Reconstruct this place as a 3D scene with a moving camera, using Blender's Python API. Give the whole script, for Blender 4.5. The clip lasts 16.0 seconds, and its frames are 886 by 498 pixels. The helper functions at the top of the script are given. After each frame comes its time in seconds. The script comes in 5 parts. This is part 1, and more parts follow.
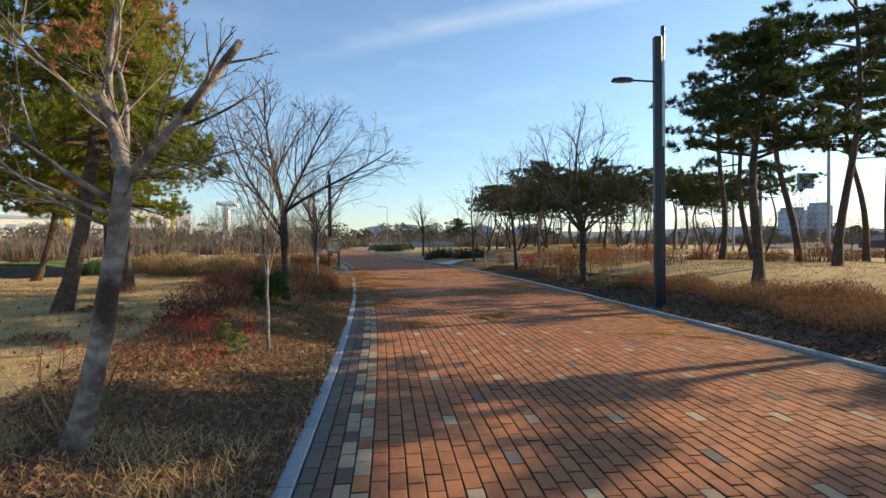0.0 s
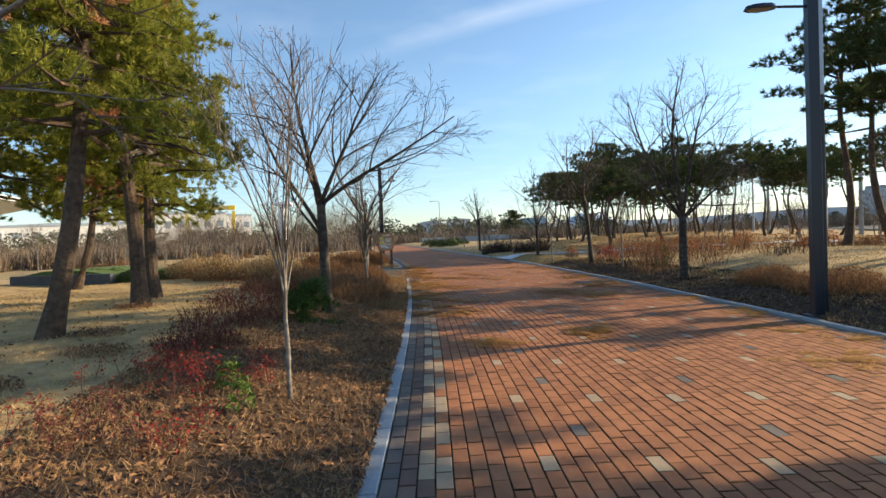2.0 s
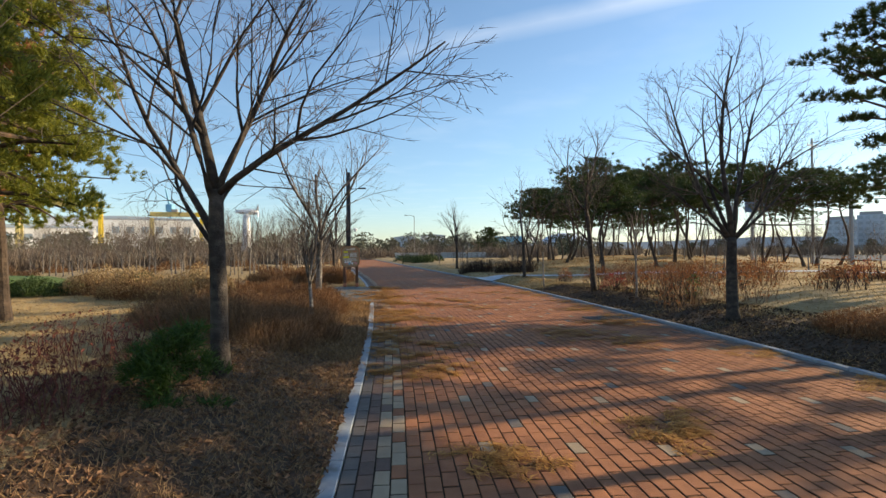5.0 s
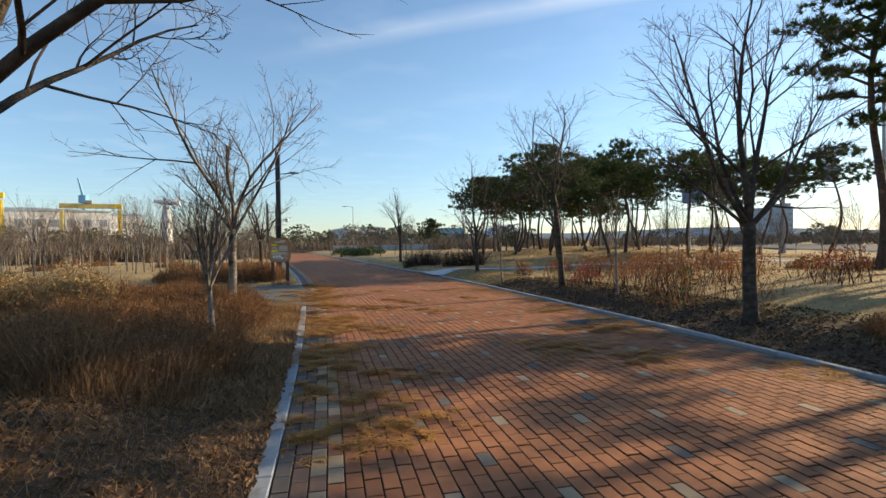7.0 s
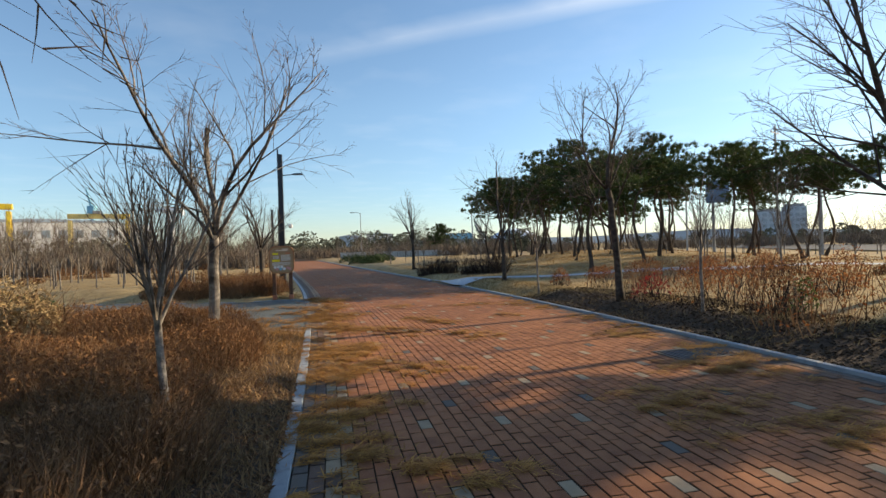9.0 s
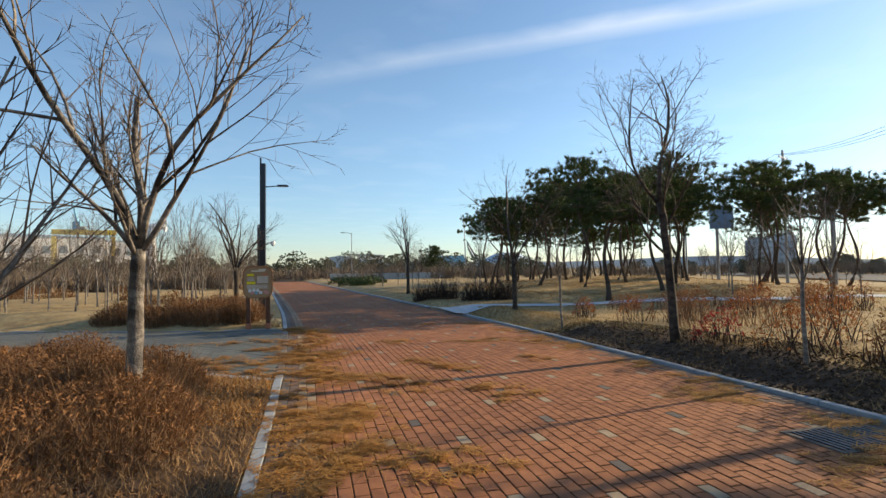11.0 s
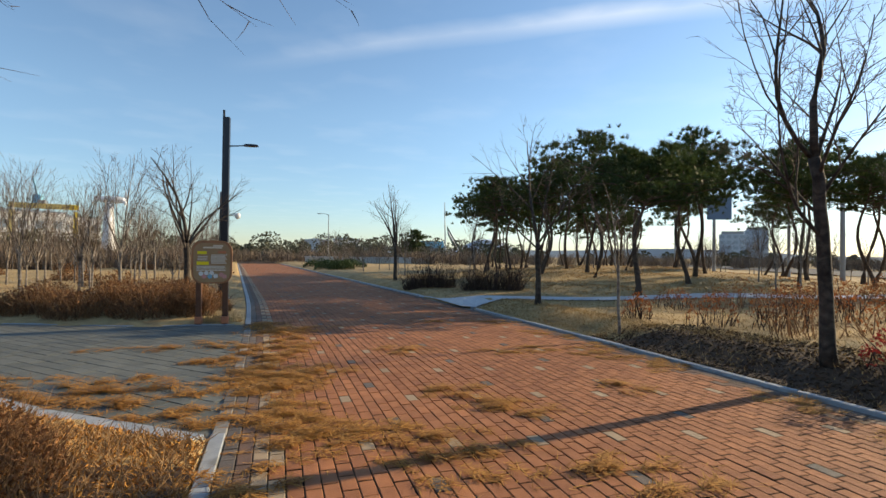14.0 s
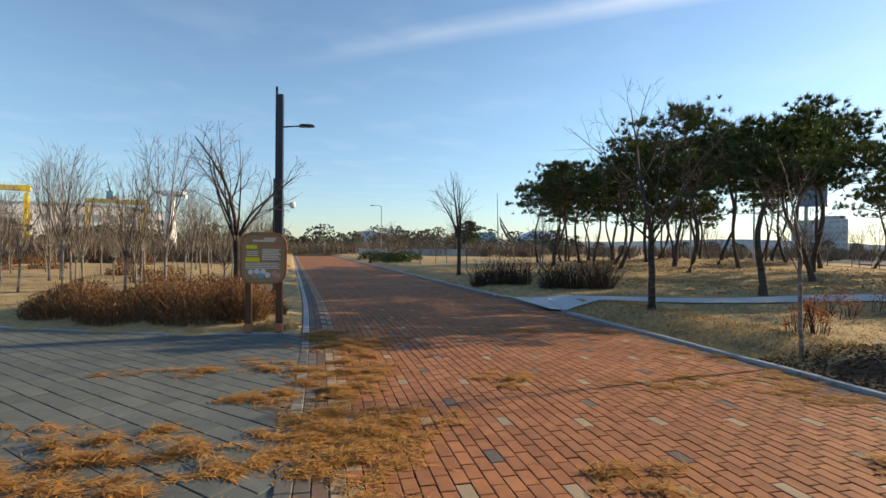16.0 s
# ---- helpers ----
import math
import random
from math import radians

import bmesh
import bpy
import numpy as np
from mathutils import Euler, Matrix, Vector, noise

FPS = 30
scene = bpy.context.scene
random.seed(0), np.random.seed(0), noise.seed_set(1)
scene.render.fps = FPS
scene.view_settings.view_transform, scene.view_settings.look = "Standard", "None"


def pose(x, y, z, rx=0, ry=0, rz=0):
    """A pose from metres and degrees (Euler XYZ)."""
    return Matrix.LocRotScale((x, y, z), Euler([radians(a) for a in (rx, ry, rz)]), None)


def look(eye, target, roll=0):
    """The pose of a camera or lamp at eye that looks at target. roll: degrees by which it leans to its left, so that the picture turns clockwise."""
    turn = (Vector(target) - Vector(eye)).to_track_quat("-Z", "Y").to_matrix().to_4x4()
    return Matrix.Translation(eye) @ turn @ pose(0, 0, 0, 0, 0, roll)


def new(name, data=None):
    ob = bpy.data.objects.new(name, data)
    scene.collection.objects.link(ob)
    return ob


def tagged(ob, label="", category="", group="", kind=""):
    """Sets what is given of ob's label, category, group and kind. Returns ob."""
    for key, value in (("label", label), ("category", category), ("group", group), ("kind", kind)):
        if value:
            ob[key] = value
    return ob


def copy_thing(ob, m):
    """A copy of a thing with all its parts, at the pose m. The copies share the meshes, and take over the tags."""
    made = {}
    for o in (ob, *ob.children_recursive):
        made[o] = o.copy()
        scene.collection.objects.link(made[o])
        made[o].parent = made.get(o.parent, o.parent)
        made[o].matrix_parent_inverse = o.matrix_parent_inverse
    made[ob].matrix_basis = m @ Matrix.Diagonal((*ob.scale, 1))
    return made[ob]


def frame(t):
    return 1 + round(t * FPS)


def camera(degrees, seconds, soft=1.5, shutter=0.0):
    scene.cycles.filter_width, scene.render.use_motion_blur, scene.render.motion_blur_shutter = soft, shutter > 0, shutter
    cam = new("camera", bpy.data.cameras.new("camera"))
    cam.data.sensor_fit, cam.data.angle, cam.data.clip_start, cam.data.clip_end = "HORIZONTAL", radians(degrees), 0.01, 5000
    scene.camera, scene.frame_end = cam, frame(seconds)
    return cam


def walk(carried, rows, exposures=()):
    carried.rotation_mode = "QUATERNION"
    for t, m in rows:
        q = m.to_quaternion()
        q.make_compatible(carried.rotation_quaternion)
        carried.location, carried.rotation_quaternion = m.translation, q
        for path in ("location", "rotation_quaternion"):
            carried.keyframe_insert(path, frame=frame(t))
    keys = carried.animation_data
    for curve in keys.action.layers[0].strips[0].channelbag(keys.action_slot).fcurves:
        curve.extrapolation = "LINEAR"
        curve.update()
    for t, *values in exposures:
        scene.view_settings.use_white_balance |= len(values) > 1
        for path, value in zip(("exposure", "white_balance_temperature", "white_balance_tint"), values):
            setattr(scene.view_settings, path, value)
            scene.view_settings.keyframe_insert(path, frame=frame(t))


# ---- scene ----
cam = camera(82.4, 16.0)
METRES, EYE, TILT, LEAN, TURN = 18.1, 1.5, 0.0, 0.0, 0.0
ROWS = [
    (0.0, 0.0, 0.0, 0.0, -0.01, -1.03, 0.7),
    (0.5, -0.0062, 0.0299, -0.0004, -0.45, -1.29, -0.42),
    (1.0, -0.0108, 0.0615, -0.0007, -1.58, -1.67, -0.07),
    (1.5, -0.0174, 0.0922, 0.0001, 0.69, -0.96, -0.21),
    (2.0, -0.022, 0.1215, 0.0003, 5.88, -1.57, 2.51),
    (2.5, -0.0249, 0.1506, 0.0013, 12.15, -0.72, 2.03),
    (3.0, -0.0282, 0.1785, 0.0011, 14.14, -1.19, 1.11),
    (3.5, -0.0284, 0.2089, 0.0022, 14.22, -0.79, 1.34),
    (4.0, -0.0325, 0.2376, 0.0027, 11.3, 0.37, 1.63),
    (4.5, -0.0353, 0.2689, 0.0025, 5.72, 1.12, 1.75),
    (5.0, -0.0408, 0.2994, 0.0015, 2.95, 0.15, 0.58),
    (7.5, -0.0637, 0.4609, 0.0005, -4.34, -0.85, 1.29),
    (8.0, -0.0707, 0.4934, 0.001, -3.62, -0.62, 0.93),
    (8.5, -0.0763, 0.5242, 0.0011, -3.6, -0.36, 1.02),
    (9.0, -0.0803, 0.5575, 0.0022, -3.11, -0.19, 1.81),
    (9.5, -0.0857, 0.5886, 0.0028, -3.51, 1.13, 0.57),
    (10.0, -0.0875, 0.6208, 0.0039, -3.94, 2.43, 0.31),
    (12.5, -0.1113, 0.7731, 0.002, -4.55, 2.01, 1.77),
    (13.0, -0.117, 0.8028, 0.0003, -5.53, 1.82, 0.98),
    (13.5, -0.1218, 0.8345, 0.0001, -5.52, 1.23, 0.19),
    (14.0, -0.1255, 0.8638, -0.0004, -6.89, 0.75, -0.67),
    (14.5, -0.1311, 0.896, 0.0004, -6.78, 0.51, -0.97),
    (15.0, -0.1398, 0.9256, 0.0017, -6.37, 0.41, -0.73),
    (15.5, -0.1475, 0.9562, 0.0016, -3.93, 0.4, -0.12),
    (16.0, -0.1584, 0.9849, 0.0015, -1.31, -0.25, -0.51),
]
EXPOSURE = 0.58
walk(cam, [(t, pose(0, 0, EYE, TILT, LEAN, TURN) @ pose(METRES * x, METRES * y, METRES * z, 90 + pitch, roll, yaw)) for t, x, y, z, yaw, pitch, roll in ROWS],
     exposures=[(t, EXPOSURE + e, 7050, 7) for t, e in ((0.0, 0.14), (2.0, 0.28), (3.5, 0.34), (5.0, 0.1), (8.0, 0.02), (12.0, -0.03), (16.0, -0.03))])

# ---- sky and sun ----
SUN_UP, SUN_ROUND = 20.0, 70.0  # degrees above the horizon; degrees clockwise from straight ahead
world = bpy.data.worlds.new("sky")
scene.world = world
world.use_nodes = True
wn, wl = world.node_tree.nodes, world.node_tree.links
sky = wn.new("ShaderNodeTexSky")
sky.sky_type, sky.sun_disc = "NISHITA", False
sky.sun_elevation, sky.sun_rotation = radians(SUN_UP), radians(SUN_ROUND)
sky.air_density, sky.dust_density, sky.ozone_density = 1.0, 0.22, 3.5
wn["Background"].inputs["Strength"].default_value = 0.142


def math_node(nodes, links, op, a, b=None, clamp=False):
    n = nodes.new("ShaderNodeMath")
    n.operation, n.use_clamp = op, clamp
    for i, v in enumerate((a, b)):
        if v is None:
            continue
        if isinstance(v, (int, float)):
            n.inputs[i].default_value = v
        else:
            links.new(v, n.inputs[i])
    return n.outputs[0]


# thin cirrus: a long streak and faint veils, on a flat layer far overhead
co = wn.new("ShaderNodeTexCoord")
sep = wn.new("ShaderNodeSeparateXYZ")
wl.new(co.outputs["Generated"], sep.inputs[0])
up = math_node(wn, wl, "MAXIMUM", sep.outputs["Z"], 0.03)
lx = math_node(wn, wl, "DIVIDE", sep.outputs["X"], up)
ly = math_node(wn, wl, "DIVIDE", sep.outputs["Y"], up)
layer = wn.new("ShaderNodeCombineXYZ")
wl.new(lx, layer.inputs[0]), wl.new(ly, layer.inputs[1])
drift = wn.new("ShaderNodeTexNoise")
drift.inputs["Scale"].default_value, drift.inputs["Detail"].default_value = 0.8, 5
wl.new(layer.outputs[0], drift.inputs["Vector"])
CLOUD_A, CLOUD_B, CLOUD_W = 2.4, -0.48, 0.15  # the streak runs along y = A + B x on that layer
off = math_node(wn, wl, "ADD", math_node(wn, wl, "SUBTRACT", ly, math_node(wn, wl, "MULTIPLY", lx, CLOUD_B)), -CLOUD_A)
off = math_node(wn, wl, "ADD", off, math_node(wn, wl, "MULTIPLY", math_node(wn, wl, "SUBTRACT", drift.outputs["Fac"], 0.5), 0.35))
streak = math_node(wn, wl, "SUBTRACT", 1.0, math_node(wn, wl, "DIVIDE", math_node(wn, wl, "ABSOLUTE", off), CLOUD_W), True)
fade = math_node(wn, wl, "MULTIPLY", math_node(wn, wl, "ADD", lx, 0.9), 0.6, True)
wisp = wn.new("ShaderNodeTexNoise")
wisp.inputs["Scale"].default_value, wisp.inputs["Detail"].default_value = 1.6, 6
wl.new(layer.outputs[0], wisp.inputs["Vector"])
veil = math_node(wn, wl, "MULTIPLY", math_node(wn, wl, "SUBTRACT", wisp.outputs["Fac"], 0.5, True), 0.22)
amount = math_node(wn, wl, "ADD", math_node(wn, wl, "MULTIPLY", math_node(wn, wl, "MULTIPLY", math_node(wn, wl, "MULTIPLY", streak, fade), wisp.outputs["Fac"]), 0.42), veil, True)
cloud_mix = wn.new("ShaderNodeMix")
cloud_mix.data_type = "RGBA"
wl.new(amount, cloud_mix.inputs["Factor"])
low_sky = math_node(wn, wl, "SUBTRACT", 1.0, math_node(wn, wl, "DIVIDE", up, 0.26), True)
haze = wn.new("ShaderNodeMix")
haze.data_type, haze.blend_type = "RGBA", "MULTIPLY"
haze.inputs["B"].default_value = (0.72, 0.76, 0.86, 1)
wl.new(low_sky, haze.inputs["Factor"])
wl.new(sky.outputs[0], haze.inputs["A"])
wl.new(haze.outputs["Result"], cloud_mix.inputs["A"])
cloud_mix.inputs["B"].default_value = (7.0, 7.0, 7.2, 1)
wl.new(cloud_mix.outputs["Result"], wn["Background"].inputs["Color"])

sun_data = bpy.data.lights.new("sun", "SUN")
sun_data.energy, sun_data.angle, sun_data.color = 5.0, radians(0.6), (1.0, 0.81, 0.56)
sun = new("sun", sun_data)
sun_way = Vector((math.sin(radians(SUN_ROUND)) * math.cos(radians(SUN_UP)), math.cos(radians(SUN_ROUND)) * math.cos(radians(SUN_UP)), math.sin(radians(SUN_UP))))
sun.matrix_world = look(sun_way * 60, (0, 0, 0))

# ---- materials ----


def shade(name, a, b, rough=0.8, scale=8.0, island=0.0, bump=0.0, bump_scale=40.0, c=None, c_at=0.6, metal=0.0, wave=None, obj=False, spec=0.3, translucent=0.0):
    """A surface between the colours a and b by noise at two scales; c: a third colour in patches; island: how far single pieces differ."""
    m = bpy.data.materials.new(name)
    m.use_nodes = True
    nodes, links = m.node_tree.nodes, m.node_tree.links
    bsdf = nodes["Principled BSDF"]
    bsdf.inputs["Roughness"].default_value = rough
    bsdf.inputs["Metallic"].default_value = metal
    bsdf.inputs["Specular IOR Level"].default_value = spec
    where = nodes.new("ShaderNodeTexCoord").outputs["Object"] if not obj else nodes.new("ShaderNodeNewGeometry").outputs["Position"]
    fine = nodes.new("ShaderNodeTexNoise")
    fine.inputs["Scale"].default_value, fine.inputs["Detail"].default_value = scale, 6
    links.new(where, fine.inputs["Vector"])
    broad = nodes.new("ShaderNodeTexNoise")
    broad.inputs["Scale"].default_value, broad.inputs["Detail"].default_value = scale * 0.13, 3
    links.new(where, broad.inputs["Vector"])
    fac = math_node(nodes, links, "ADD", math_node(nodes, links, "MULTIPLY", fine.outputs["Fac"], 0.6), math_node(nodes, links, "MULTIPLY", broad.outputs["Fac"], 0.4))
    fac = math_node(nodes, links, "MULTIPLY", math_node(nodes, links, "SUBTRACT", fac, 0.32), 2.8, True)
    if wave:
        bands = nodes.new("ShaderNodeTexWave")
        bands.bands_direction = "Z"
        bands.inputs["Scale"].default_value, bands.inputs["Distortion"].default_value, bands.inputs["Detail"].default_value = wave, 9.0, 3.0
        bands.inputs["Detail Scale"].default_value = 2.5
        links.new(where, bands.inputs["Vector"])
        fac = math_node(nodes, links, "MULTIPLY", fac, math_node(nodes, links, "ADD", math_node(nodes, links, "MULTIPLY", bands.outputs["Fac"], 0.5), 0.58), True)
    if island:
        geo = nodes.new("ShaderNodeNewGeometry")
        info = nodes.new("ShaderNodeObjectInfo")
        rnd = math_node(nodes, links, "FRACT", math_node(nodes, links, "ADD", geo.outputs["Random Per Island"], info.outputs["Random"]))
        fac = math_node(nodes, links, "ADD", math_node(nodes, links, "MULTIPLY", fac, 1 - island), math_node(nodes, links, "MULTIPLY", rnd, island), True)
    mix = nodes.new("ShaderNodeMix")
    mix.data_type = "RGBA"
    links.new(fac, mix.inputs["Factor"])
    mix.inputs["A"].default_value, mix.inputs["B"].default_value = (*a, 1), (*b, 1)
    colour = mix.outputs["Result"]
    if c:
        patch = nodes.new("ShaderNodeTexNoise")
        patch.inputs["Scale"].default_value, patch.inputs["Detail"].default_value = scale * 0.3, 4
        links.new(where, patch.inputs["Vector"])
        grip = math_node(nodes, links, "MULTIPLY", math_node(nodes, links, "SUBTRACT", patch.outputs["Fac"], c_at), 9.0, True)
        mix2 = nodes.new("ShaderNodeMix")
        mix2.data_type = "RGBA"
        links.new(grip, mix2.inputs["Factor"])
        links.new(colour, mix2.inputs["A"])
        mix2.inputs["B"].default_value = (*c, 1)
        colour = mix2.outputs["Result"]
    links.new(colour, bsdf.inputs["Base Color"])
    if bump:
        grain = nodes.new("ShaderNodeTexNoise")
        grain.inputs["Scale"].default_value, grain.inputs["Detail"].default_value = bump_scale, 5
        links.new(where, grain.inputs["Vector"])
        bn = nodes.new("ShaderNodeBump")
        bn.inputs["Strength"].default_value, bn.inputs["Distance"].default_value = bump, 0.02
        links.new(grain.outputs["Fac"], bn.inputs["Height"])
        links.new(bn.outputs[0], bsdf.inputs["Normal"])
    if translucent:
        tr = nodes.new("ShaderNodeBsdfTranslucent")
        links.new(colour, tr.inputs["Color"])
        ms = nodes.new("ShaderNodeMixShader")
        ms.inputs[0].default_value = translucent
        links.new(bsdf.outputs[0], ms.inputs[1]), links.new(tr.outputs[0], ms.inputs[2])
        links.new(ms.outputs[0], nodes["Material Output"].inputs["Surface"])
    return m


def coat(name, rgb, rough=0.5, metal=0.0):
    """Paint, metal or plastic with slight dirt and an uneven gloss."""
    return shade(name, tuple(v * 0.82 for v in rgb), rgb, rough, 3.0, 0.0, 0.08, 60.0, metal=metal, spec=0.5)


M_LAWN = shade("dry_lawn", (0.28, 0.19, 0.088), (0.5, 0.36, 0.17), 0.95, 6.0, bump=0.6, bump_scale=30, c=(0.24, 0.165, 0.08), c_at=0.55)
M_SOIL = shade("bed_soil", (0.042, 0.026, 0.018), (0.11, 0.067, 0.04), 0.95, 9.0, bump=0.8, bump_scale=30)
M_STRAW = shade("straw_blades", (0.38, 0.25, 0.11), (0.66, 0.48, 0.23), 0.85, 3.0, island=0.7, translucent=0.25)
M_LAWNBLADE = shade("lawn_blades", (0.20, 0.135, 0.06), (0.46, 0.33, 0.16), 0.85, 3.0, island=0.7, translucent=0.2)
M_CREAM_PAINT = coat("cream_paint", (0.6, 0.48, 0.17), 0.5)
M_BEDGRASS = shade("bed_grass", (0.13, 0.075, 0.04), (0.45, 0.285, 0.14), 0.9, 2.0, island=0.75, translucent=0.2)
M_LEAFLIT = shade("fallen_leaves", (0.075, 0.04, 0.023), (0.37, 0.2, 0.105), 0.8, 3.0, island=0.85)
M_BRICK = shade("clay_brick", (0.2, 0.076, 0.037), (0.46, 0.19, 0.083), 0.8, 5.0, island=0.33, bump=0.35, bump_scale=160, obj=True)
M_CREAM = shade("cream_brick", (0.26, 0.19, 0.125), (0.44, 0.335, 0.22), 0.8, 9.0, island=0.4, bump=0.3, bump_scale=160, obj=True)
M_CHAR = shade("charcoal_brick", (0.10, 0.086, 0.076), (0.175, 0.145, 0.122), 0.75, 9.0, island=0.5, bump=0.3, bump_scale=160, obj=True)
M_UMBER = shade("brown_brick", (0.10, 0.065, 0.05), (0.21, 0.13, 0.095), 0.8, 9.0, island=0.6, bump=0.3, bump_scale=160, obj=True)
M_SAND = shade("joint_sand", (0.035, 0.024, 0.017), (0.1, 0.068, 0.044), 0.95, 20.0, bump=0.5)
M_KERB = shade("granite_kerb", (0.23, 0.26, 0.29), (0.38, 0.40, 0.42), 0.6, 14.0, island=0.25, bump=0.2, bump_scale=120, c=(0.2, 0.2, 0.19), c_at=0.6, obj=True)
M_PAVER = shade("grey_paver", (0.08, 0.088, 0.082), (0.16, 0.168, 0.152), 0.75, 6.0, island=0.45, bump=0.3, bump_scale=120, obj=True)
M_LIGHTPAVE = shade("light_paving", (0.42, 0.44, 0.46), (0.58, 0.59, 0.6), 0.8, 6.0, island=0.2, bump=0.2)
M_BARK = shade("grey_bark", (0.015, 0.012, 0.01), (0.12, 0.096, 0.078), 0.85, 9.0, wave=2.2, bump=0.7, bump_scale=45, c=(0.05, 0.04, 0.035), c_at=0.6)
M_PALEBARK = shade("pale_bark", (0.075, 0.063, 0.056), (0.4, 0.35, 0.3), 0.8, 8.0, wave=2.6, bump=0.8, bump_scale=50, c=(0.05, 0.038, 0.03), c_at=0.5)
M_TWIG = shade("twigs", (0.055, 0.04, 0.032), (0.2, 0.15, 0.115), 0.8, 6.0, island=0.4)
M_PINEBARK = shade("pine_bark", (0.03, 0.022, 0.017), (0.12, 0.083, 0.06), 0.9, 14.0, bump=1.0, bump_scale=26, c=(0.2, 0.12, 0.075), c_at=0.62)
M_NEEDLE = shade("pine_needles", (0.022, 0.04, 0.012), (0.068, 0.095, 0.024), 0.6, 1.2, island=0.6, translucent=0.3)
# brighter yellow-green copy: sunlight on the needles is put into the colour
M_NEEDLE_SUN = shade("pine_needles_painted_sun", (0.045, 0.08, 0.014), (0.4, 0.39, 0.06), 0.6, 1.2, island=0.7, translucent=0.5)
M_NEEDLE_DEAD = shade("dead_needles", (0.27, 0.11, 0.05), (0.50, 0.25, 0.12), 0.8, 3.0, island=0.7, translucent=0.2)
M_LITTER = shade("needle_litter", (0.16, 0.06, 0.016), (0.66, 0.335, 0.08), 0.85, 3.0, island=0.8)
M_DRYSHRUB = shade("dry_shrub", (0.085, 0.047, 0.028), (0.34, 0.195, 0.1), 0.85, 2.0, island=0.8, translucent=0.15)
M_RUSTLEAF = shade("rust_leaves", (0.17, 0.055, 0.02), (0.46, 0.17, 0.05), 0.7, 2.0, island=0.8, translucent=0.3)
M_REDLEAF = shade("red_leaves", (0.16, 0.014, 0.014), (0.42, 0.05, 0.035), 0.6, 2.0, island=0.8, translucent=0.3)
M_PURPLE = shade("purple_twigs", (0.07, 0.022, 0.018), (0.2, 0.062, 0.045), 0.8, 2.0, island=0.8, translucent=0.2)
M_GREENLEAF = shade("green_leaves", (0.04, 0.09, 0.015), (0.14, 0.20, 0.04), 0.6, 2.0, island=0.7, translucent=0.3)
M_PALEGRASS = shade("pale_reeds", (0.30, 0.20, 0.10), (0.52, 0.38, 0.20), 0.85, 2.0, island=0.8, translucent=0.25)
M_RUSTBROWN = shade("rust_brown_leaves", (0.12, 0.052, 0.022), (0.36, 0.18, 0.076), 0.8, 2.0, island=0.8, translucent=0.2)
M_GREENDARK = shade("dark_green_leaves", (0.02, 0.045, 0.012), (0.07, 0.11, 0.025), 0.5, 2.0, island=0.7)
M_DARKTWIG = shade("dark_twigs", (0.025, 0.016, 0.013), (0.085, 0.054, 0.04), 0.85, 2.0, island=0.7)
M_SLATE = shade("slate_wall", (0.04, 0.045, 0.055), (0.08, 0.085, 0.10), 0.7, 5.0, bump=0.2)
M_TURF = shade("green_turf", (0.05, 0.09, 0.02), (0.12, 0.17, 0.04), 0.9, 6.0, bump=0.6, bump_scale=30)
M_MEMBRANEDARK = coat("grey_membrane", (0.20, 0.25, 0.24), 0.5)
# far walls and hall roofs: the blue-grey tint paints in distance haze
M_PALEBLUE = shade("haze_blue_render", (0.30, 0.37, 0.46), (0.38, 0.45, 0.53), 0.8, 0.3)
M_CARBLUE = coat("car_paint", (0.03, 0.04, 0.10), 0.25)
M_GREENLEAF2 = shade("yew_leaves", (0.018, 0.045, 0.01), (0.09, 0.15, 0.025), 0.55, 2.0, island=0.8, translucent=0.2)
# darker version of the fallen leaves, for right bed and lawn
M_LEAFDARK = shade("damp_leaves", (0.02, 0.013, 0.009), (0.15, 0.09, 0.048), 0.8, 3.0, island=0.85)
M_POLE = coat("dark_pole_paint", (0.022, 0.026, 0.038), 0.35, 0.3)
M_STEEL = coat("galvanised_steel", (0.42, 0.43, 0.45), 0.4, 0.8)
M_GREYPOLE = coat("grey_pole_paint", (0.30, 0.31, 0.32), 0.5)
M_WHITE = coat("white_paint", (0.80, 0.80, 0.80), 0.45)
M_YELLOW = coat("yellow_paint", (0.78, 0.55, 0.03), 0.45)
M_BLUE = coat("blue_paint", (0.20, 0.45, 0.60), 0.45)
M_SIGNWOOD = shade("sign_wood", (0.27, 0.12, 0.055), (0.40, 0.20, 0.10), 0.55, 7.0, bump=0.2)
M_POSTWOOD = shade("post_wood", (0.09, 0.04, 0.025), (0.17, 0.08, 0.045), 0.6, 7.0, bump=0.3)
M_CONCRETE = shade("concrete", (0.42, 0.41, 0.39), (0.58, 0.57, 0.55), 0.8, 3.0, bump=0.2)
M_CLAYPAINT = coat("orange_paint", (0.55, 0.20, 0.10), 0.6)
M_GLASS = coat("far_glass", (0.30, 0.37, 0.44), 0.2)
M_ASPHALT = shade("asphalt", (0.045, 0.046, 0.05), (0.075, 0.075, 0.078), 0.85, 3.0, bump=0.3)
M_SIGNGREEN = coat("road_sign_green", (0.02, 0.22, 0.13), 0.4)
M_SIGNBLUE = coat("road_sign_blue", (0.10, 0.17, 0.28), 0.4)
M_FARWOOD = shade("far_woods", (0.06, 0.07, 0.045), (0.15, 0.14, 0.09), 0.9, 0.4, island=0.8)
M_FARTWIG = shade("far_twigs", (0.11, 0.08, 0.06), (0.23, 0.175, 0.125), 0.9, 0.4, island=0.7)
